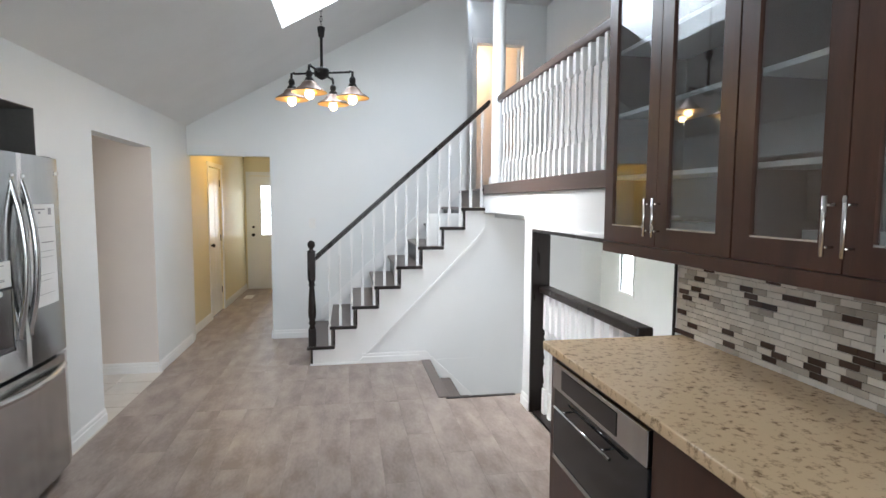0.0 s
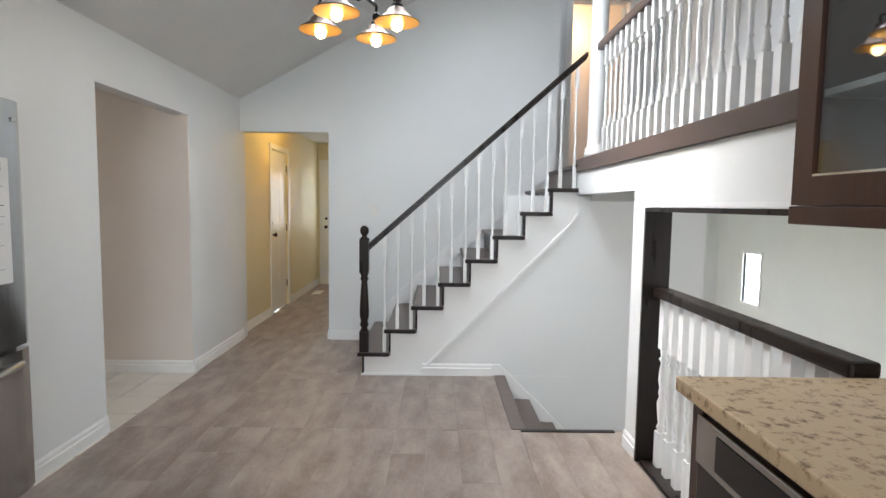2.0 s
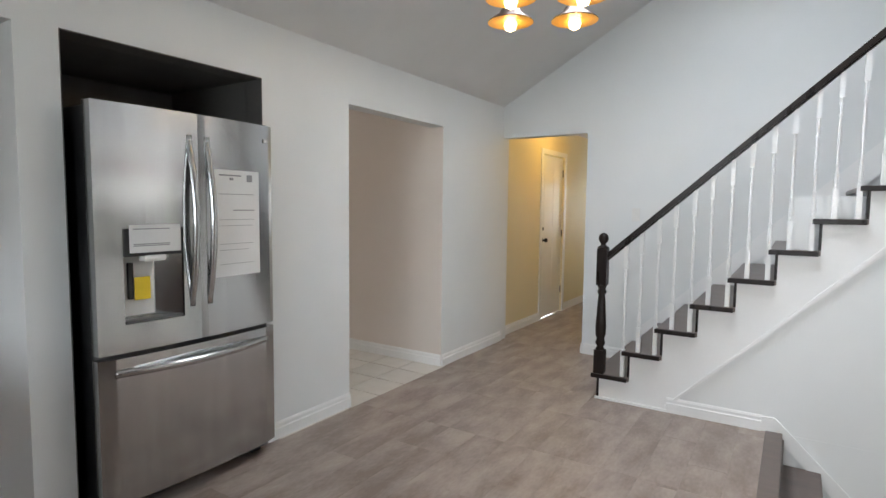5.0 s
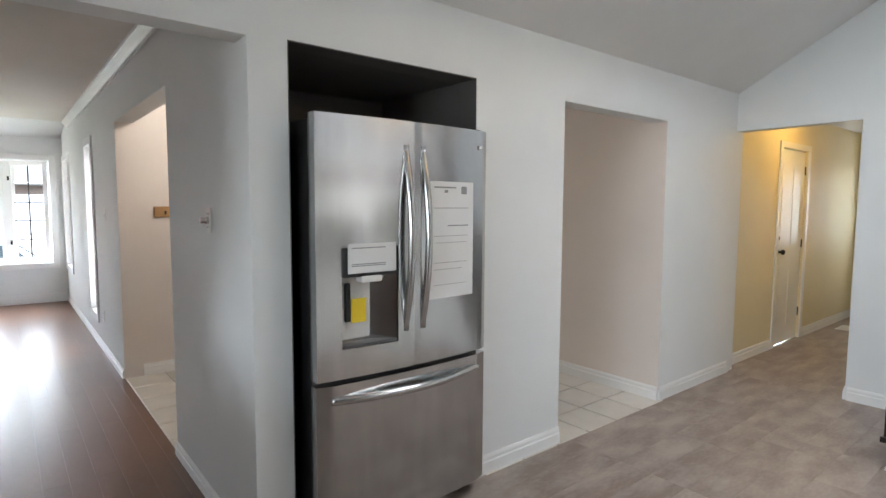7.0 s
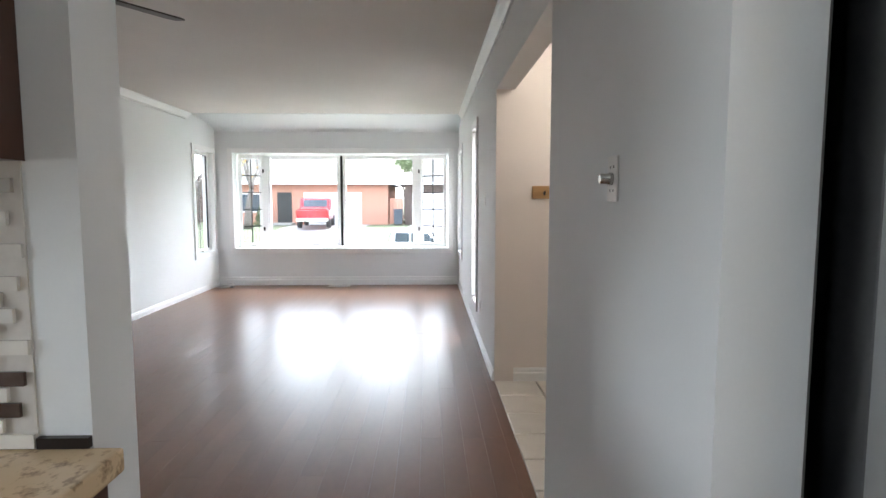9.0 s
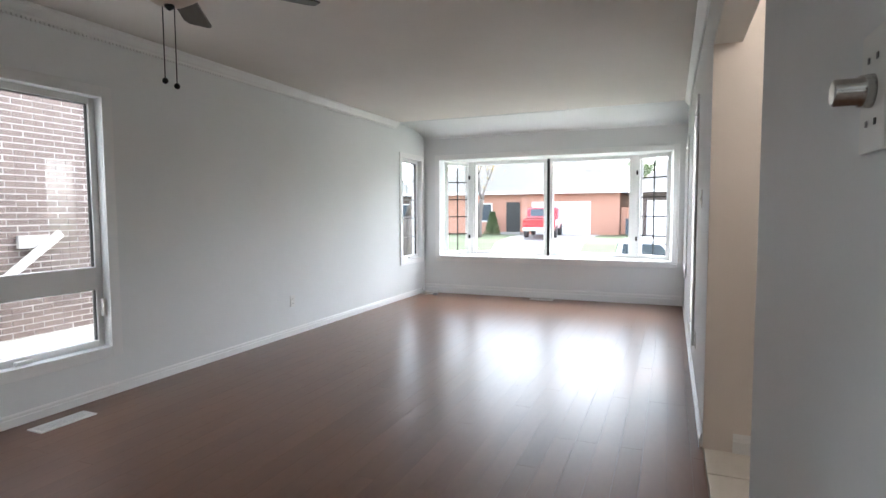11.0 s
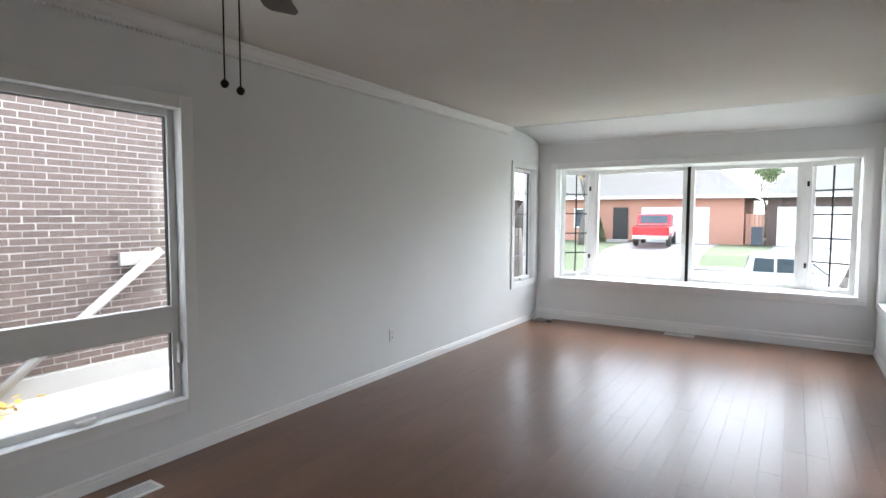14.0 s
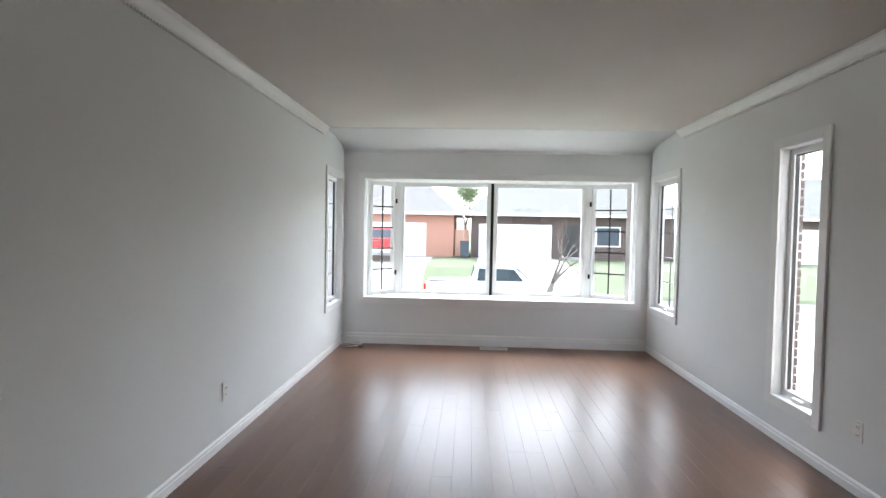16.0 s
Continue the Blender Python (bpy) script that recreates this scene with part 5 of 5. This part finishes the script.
def pickup(at, rz, paint, label):
    """A pickup truck, nose along +x, built about its middle on the ground."""
    t = thing("pickup_truck", label, "vehicle", (0, 0, 0))
    t.matrix_basis = pose(*at, 0, 0, rz)
    bd = bmesh.new()
    prism(bd, [(-2.65, 0.45), (2.55, 0.45), (2.65, 0.6), (2.6, 1.0), (1.4, 1.12), (0.65, 1.75), (-0.75, 1.78), (-0.95, 1.15), (-2.65, 1.12)], -0.92, 0.92, "y")
    bmesh.ops.bevel(bd, geom=list(bd.edges), offset=0.07, segments=3, affect='EDGES')
    body = part("body", bd, paint, t)
    for s in (-1, 1):
        for (a, b) in ((-0.68, -0.08), (0.0, 0.78)):
            wb = bmesh.new()
            prism(wb, [(a, 1.2), (b + (0.25 if a >= 0 else 0), 1.2), (b - (0.1 if a >= 0 else 0), 1.64), (a + (0.05 if a < -0.1 else 0), 1.66)], s * 0.915, s * 0.935, "y")
            part("side_window", wb, M_TINT, t)
        part("tail_light", boxes((-2.68, -2.6, s * 0.72, s * 0.92, 0.75, 1.05)), M_TAIL, t)
    rw_ = bmesh.new()
    prism(rw_, [(-0.80, 1.68), (-0.90, 1.25), (-0.94, 1.25), (-0.84, 1.68)], -0.7, 0.7, "y")
    part("rear_window", rw_, M_TINT, t)
    ws = bmesh.new()
    prism(ws, [(1.34, 1.18), (0.74, 1.68), (0.78, 1.70), (1.40, 1.18)], -0.75, 0.75, "y")
    part("windscreen", ws, M_TINT, t)
    part("bumper", boxes((-2.78, -2.62, -0.9, 0.9, 0.42, 0.62), bevel=0.03), M_CHROME, t)
    part("bumper", boxes((2.6, 2.74, -0.9, 0.9, 0.42, 0.62), bevel=0.03), M_CHROME, t)
    part("bed_liner", boxes((-2.5, -1.05, -0.75, 0.75, 1.10, 1.16)), M_BLACK, t)
    for x in (-1.65, 1.7):
        for s in (-1, 1):
            wh = bmesh.new()
            lathe(wh, [(0.2, -0.12), (0.34, -0.12), (0.37, -0.08), (0.37, 0.08), (0.34, 0.12), (0.2, 0.12)], n=20, m=pose(x, s * 0.84, 0.37, 90))
            w_ = part("wheel", wh, M_TYRE, t)
            ri = bmesh.new()
            lathe(ri, [(0.02, 0.10), (0.2, 0.118), (0.2, -0.118), (0.02, -0.10)], n=16, m=pose(x, s * 0.84, 0.37, 90))
            part("rim", ri, M_CHROME, w_)
    return t


pickup((-34.85, -5.15, -0.28), 186, M_REDCAR, "red pickup truck parked on the driveway opposite")
pickup((-23.6, 1.1, -1.62), 90, M_WHITECAR, "white pickup truck parked at the kerb")


def tree(at, h, spread, seed, leaves, leaf_mat, label):
    rg = random.Random(seed)
    t = thing("tree", label, "tree", at)
    tb = bmesh.new()
    tips = []

    def grow(p, d, r, l, depth):
        pts, rs = [p], [r]
        for i in range(4):
            d = (d + Vector((rg.uniform(-1, 1), rg.uniform(-1, 1), rg.uniform(-0.3, 0.6))) * 0.16).normalized()
            p = p + d * l / 4
            pts.append(p)
            rs.append(r * (1 - 0.11 * (i + 1)))
        tube(tb, [tuple(q) for q in pts], rs, 6 if depth else 9)
        tips.append(p)
        if depth < 4:
            for _ in range(3 if depth < 3 else 2):
                nd = (d + Vector((rg.uniform(-1, 1), rg.uniform(-1, 1), rg.uniform(-0.2, 0.7))) * spread).normalized()
                grow(p, nd, rs[-1] * 0.68, l * 0.66, depth + 1)
    grow(Vector((0, 0, -0.05)), Vector((0, 0, 1)), h * 0.035, h * 0.32, 0)
    part("trunk", tb, M_BARK, t, "grey branching trunk")
    if leaves:
        lb = bmesh.new()
        for p in tips:
            for _ in range(leaves):
                c = p + Vector((rg.gauss(0, 1), rg.gauss(0, 1), rg.gauss(0, 1))) * h * 0.05
                u, v = Vector((rg.gauss(0, 1), rg.gauss(0, 1), rg.gauss(0, 1))).normalized() * 0.09, Vector((rg.gauss(0, 1), rg.gauss(0, 1), rg.gauss(0, 1))).normalized() * 0.06
                lb.faces.new([lb.verts.new(c + q) for q in (-u, v, u, -v)])
        part("crown", lb, leaf_mat, t)
    return t


tree((-19.5, 2.55, -1.45), 4.2, 0.9, 3, 0, None, "bare tree with spreading branches on the front lawn")
tree((-33.5, -9.0, -0.3), 7.5, 0.8, 5, 6, M_LEAF_Y, "tree with thin yellow autumn leaves across the street")
tree((-50, -0.3, -0.3), 7, 0.7, 8, 30, M_LEAF, "green tree between the houses opposite")
tree((-11.6, -3.0, -0.7), 6.0, 0.7, 11, 4, M_LEAF_Y, "thin tree by the front corner of the house")
bsh = thing("bush", "clipped green bush beside the front door opposite", "bush", (-37.2, -9.2, -0.3))
bb = bmesh.new()
rg = random.Random(9)
for _ in range(1500):
    z = rg.random()
    r = 0.62 * (1 - z * 0.75) * math.sqrt(rg.random())
    a = rg.random() * 6.283
    c = Vector((r * math.cos(a), r * math.sin(a), 0.05 + z * 1.5))
    u, v = Vector((rg.gauss(0, 1), rg.gauss(0, 1), rg.gauss(0, 1))).normalized() * 0.07, Vector((rg.gauss(0, 1), rg.gauss(0, 1), rg.gauss(0, 1))).normalized() * 0.05
    bb.faces.new([bb.verts.new(c + q) for q in (-u, v, u, -v)])
part("foliage", bb, M_LEAF, bsh)
gb_ = thing("garbage_bin", "dark blue wheeled bin between the houses", "bin", (-37.0, -0.2, -0.28))
part("body", boxes((-0.3, 0.3, -0.28, 0.28, 0.05, 1.0), bevel=0.03), M_TINT, gb_)
part("lid", boxes((-0.33, 0.33, -0.31, 0.31, 1.001, 1.07), bevel=0.02), M_TINT, gb_)
fn = thing("wooden_gate", "reddish wooden gate between the houses", "gate", (-38.3, -0.38, -0.3))
for k in range(5):
    part("board", boxes((0, 0.03, -0.48 + k * 0.19, -0.31 + k * 0.19, 0.05, 1.8)), M_REDBRICK, fn)
part("rail", boxes((-0.05, -0.001, -0.48, 0.46, 0.4, 0.5)), M_REDBRICK, fn)
# white brace leaning between the houses
br = thing("metal_brace", "pale slanted brace fixed to the brick wall", "brace", (0, 0, 0))
bb = bmesh.new()
tube(bb, [(-3.74, YB + 0.12, -0.25), (-5.38, YB + 0.10, 1.03)], 0.055, 4)
part("bar", bb, M_CONCRETE, br)
part("wall_plate", boxes((-5.30, -4.98, YB + 0.001, YB + 0.05, 0.88, 1.02), bevel=0.006), M_CONCRETE, br)
part("foot", boxes((-3.82, -3.62, YB + 0.05, YB + 0.2, -0.29, -0.22)), M_CONCRETE, br)
lv = thing("leaf_litter", "dry yellow leaves on the side path", "leaves", (-3.5, -4.12, -0.288), kind="stuff")
lb = bmesh.new()
for _ in range(260):
    c = Vector((rg.gauss(0, 0.25), rg.gauss(0, 0.1), rg.uniform(0.01, 0.10)))
    u, v = Vector((rg.gauss(0, 1), rg.gauss(0, 1), rg.gauss(0, 0.4))).normalized() * 0.04, Vector((rg.gauss(0, 1), rg.gauss(0, 1), rg.gauss(0, 0.4))).normalized() * 0.03
    lb.faces.new([lb.verts.new(c + q) for q in (-u, v, u, -v)])
part("leaves", lb, M_LEAF_Y, lv)
# porch beyond the tall window
pp = thing("porch_pillar", "brown brick porch pillar outside the tall window", "pillar", (-7.65, YR + 0.62, -0.7))
for k in range(40):
    part("brick_course", boxes((-0.19 + 0.006 * (k % 2), 0.19 - 0.006 * (k % 2), -0.19, 0.19, k * 0.08, k * 0.08 + 0.068)), M_BRICK, pp)
part("mortar_core", boxes((-0.175, 0.175, -0.175, 0.175, 0, 3.2)), M_MORTAR, pp)
pr = thing("porch_railing", "black iron porch railing outside the tall window", "railing", (-6.6, YR + 1.5, -0.1))
part("rail", boxes((-1.2, 1.2, -0.02, 0.02, 0.8, 0.84)), M_IRON, pr)
part("rail", boxes((-1.2, 1.2, -0.02, 0.02, 0.08, 0.12)), M_IRON, pr)
for k in range(20):
    part("bar", boxes((-1.15 + k * 0.12, -1.135 + k * 0.12, -0.008, 0.008, 0.12, 0.8)), M_IRON, pr)
structure("porch_floor", boxes((-9.0, -3.5, YR + 0.14, YR + 3.0, -0.75, -0.1)), M_CONCRETE, "pale concrete porch floor", "pavement")


# ---- pieces of floors and walls ----
def piece(name, me, parent, m):
    ob = new(name, me)
    ob.parent = parent
    ob.matrix_local = m
    return ob


def slab_mesh(name, sx, sy, sz, mat, bevel):
    bm = bmesh.new()
    box(bm, -sx / 2, sx / 2, -sy / 2, sy / 2, -sz, 0)
    if bevel:
        top = [e for e in bm.edges if all(v.co.z > -0.001 for v in e.verts)]
        bmesh.ops.bevel(bm, geom=top, offset=bevel, segments=1, affect='EDGES')
    me = bpy.data.meshes.new(name)
    bm.to_mesh(me)
    bm.free()
    me.materials.append(mat)
    return me


def lay(floor, name, mat, along, width, length, regions, bevel, rng):
    """Boards laid row by row with staggered ends, cut to the regions (x0, x1, y0, y1)."""
    made = {}
    for x0, x1, y0, y1 in regions:
        lo, hi, a, b = (x0, x1, y0, y1) if along == "y" else (y0, y1, x0, x1)
        r = lo
        while r < hi - 0.005:
            w = min(width, hi - r)
            s = a - rng.choice((0.0, 0.25, 0.5, 0.75)) * length
            while s < b:
                e = s + length
                c, d = max(s, a), min(e, b)
                if d - c > 0.01:
                    key = (round(w, 3), round(d - c, 3))
                    if key not in made:
                        sx, sy = (key[0], key[1]) if along == "y" else (key[1], key[0])
                        made[key] = slab_mesh(name, sx - 0.0006, sy - 0.0006, 0.012, mat, bevel)
                    cx, cy = (r + w / 2, (c + d) / 2) if along == "y" else ((c + d) / 2, r + w / 2)
                    piece(name, made[key], floor, pose(cx, cy, 0))
                s = e
            r += width


rng = random.Random(4)
lam = thing("floor_laminate", "grey brown oak laminate plank floor", "floor", kind="structure")
lay(lam, "plank", M_LAMINATE, "y", 0.19, 1.25, [(XW, XL, YS, 4.20), (XW, 1.0, 4.20, 5.30), (XW, 1.57, 5.30, YN), (-1.55, -0.613, YN, 10.2)], 0.0005, rng)
hw = thing("floor_hardwood", "glossy dark brown stained hardwood floor, worn in places", "floor", kind="structure")
lay(hw, "board", M_HARDWOOD, "x", 0.115, 1.6, [(XF, XW, YLIV, YR)], 0.0004, rng)
tl = thing("floor_tiles", "cream ceramic floor tiles with grey grout", "floor", kind="structure")
tile_me = slab_mesh("tile", 0.291, 0.291, 0.012, M_TILE, 0.003)
for i in range(10):
    for j in range(11):
        x, y = -4.32 + i * 0.303, 2.425 + j * 0.303
        if x < XW + 0.05 and y < 5.2 and not (x > -2.8 and y < 3.5):
            piece("tile", tile_me, tl, pose(x, y, 0.002))


def mosaic(parent_wall, x, s, y0, y1, z0, z1, rng, limit):
    """Glass mosaic strips on a wall across x that faces s."""
    back = part("tile_bed", boxes((x, x + s * 0.004, y0, y1, z0, z1)), M_MOSAIC_GROUT, parent_wall)
    mes = []
    for mt in M_MOSAIC:
        bm = boxes((0, 0.007, -0.0365, 0.0365, -0.0113, 0.0113))
        me = bpy.data.meshes.new("mosaic_tile")
        bm.to_mesh(me)
        bm.free()
        me.materials.append(mt)
        mes.append(me)
    rest = [bmesh.new() for _ in mes]
    n, row, z = 0, 0, z0 + 0.0125
    while z < z1 - 0.01:
        y = y1 - 0.038 - (0.0375 if row % 2 else 0) - 0.01 * (row % 3)
        while y > y0 + 0.038:
            k = rng.choices((0, 1, 2), (0.68, 0.17, 0.15))[0]
            px = x + s * 0.004
            if n < limit:
                piece("mosaic_tile", mes[k], parent_wall, pose(px, y, z, 0, 0, 0 if s > 0 else 180))
            else:
                box(rest[k], min(px, px + s * 0.007), max(px, px + s * 0.007), y - 0.0365, y + 0.0365, z - 0.0113, z + 0.0113)
            n += 1
            y -= 0.0755
        z += 0.0255
        row += 1
    for k, bm in enumerate(rest):
        if len(bm.verts):
            part("mosaic_tiles", bm, M_MOSAIC[k], parent_wall)["kind"] = "stuff"
        else:
            bm.free()


bs1 = thing("backsplash", "beige and brown glass mosaic backsplash above the granite counter", "backsplash", kind="structure")
mosaic(bs1, XL, -1, 0.2, 2.44, 0.921, 1.36, random.Random(2), 300)
bs2 = thing("backsplash", "beige and brown glass mosaic backsplash beside the living room opening", "backsplash", kind="structure")
mosaic(bs2, XW, 1, 0.0, 1.165, 0.912, 1.37, random.Random(3), 300)

# neighbour's brick wall beyond the side window
bw_thing = thing("neighbour_wall", "brown brick wall of the neighbouring house with pale mortar", "brick wall", kind="structure")
part("mortar", boxes((-9.5, 0.6, YB - 0.25, YB - 0.008, -0.62, 5.2)), M_MORTAR, bw_thing)
brick_me = bpy.data.meshes.new("brick")
bm = boxes((-0.100, 0.100, -0.03, 0.0, -0.0275, 0.0275))
bm.to_mesh(brick_me)
bm.free()
brick_me.materials.append(M_BRICK)
rest, n = bmesh.new(), 0
for j in range(56):
    z = -0.06 + j * 0.068
    for i in range(40):
        x = -1.6 - i * 0.213 + (0.1065 if j % 2 else 0)
        dx, dz = rng.uniform(-0.004, 0.004), rng.uniform(-0.003, 0.003)
        if -6.6 < x < -3.4 and 3 <= j < 38 and n < 300:
            piece("brick", brick_me, bw_thing, pose(x + dx, YB + rng.uniform(-0.002, 0.002), z + dz))
            n += 1
        else:
            box(rest, x - 0.100 + dx, x + 0.100 + dx, YB - 0.03, YB, z - 0.0275, z + 0.0275)
part("bricks", rest, M_BRICK, bw_thing)["kind"] = "stuff"
part("foundation", boxes((-9.5, 0.6, YB - 0.2, YB + 0.04, -0.9, -0.10)), M_CONCRETE, bw_thing, "pale concrete foundation strip")
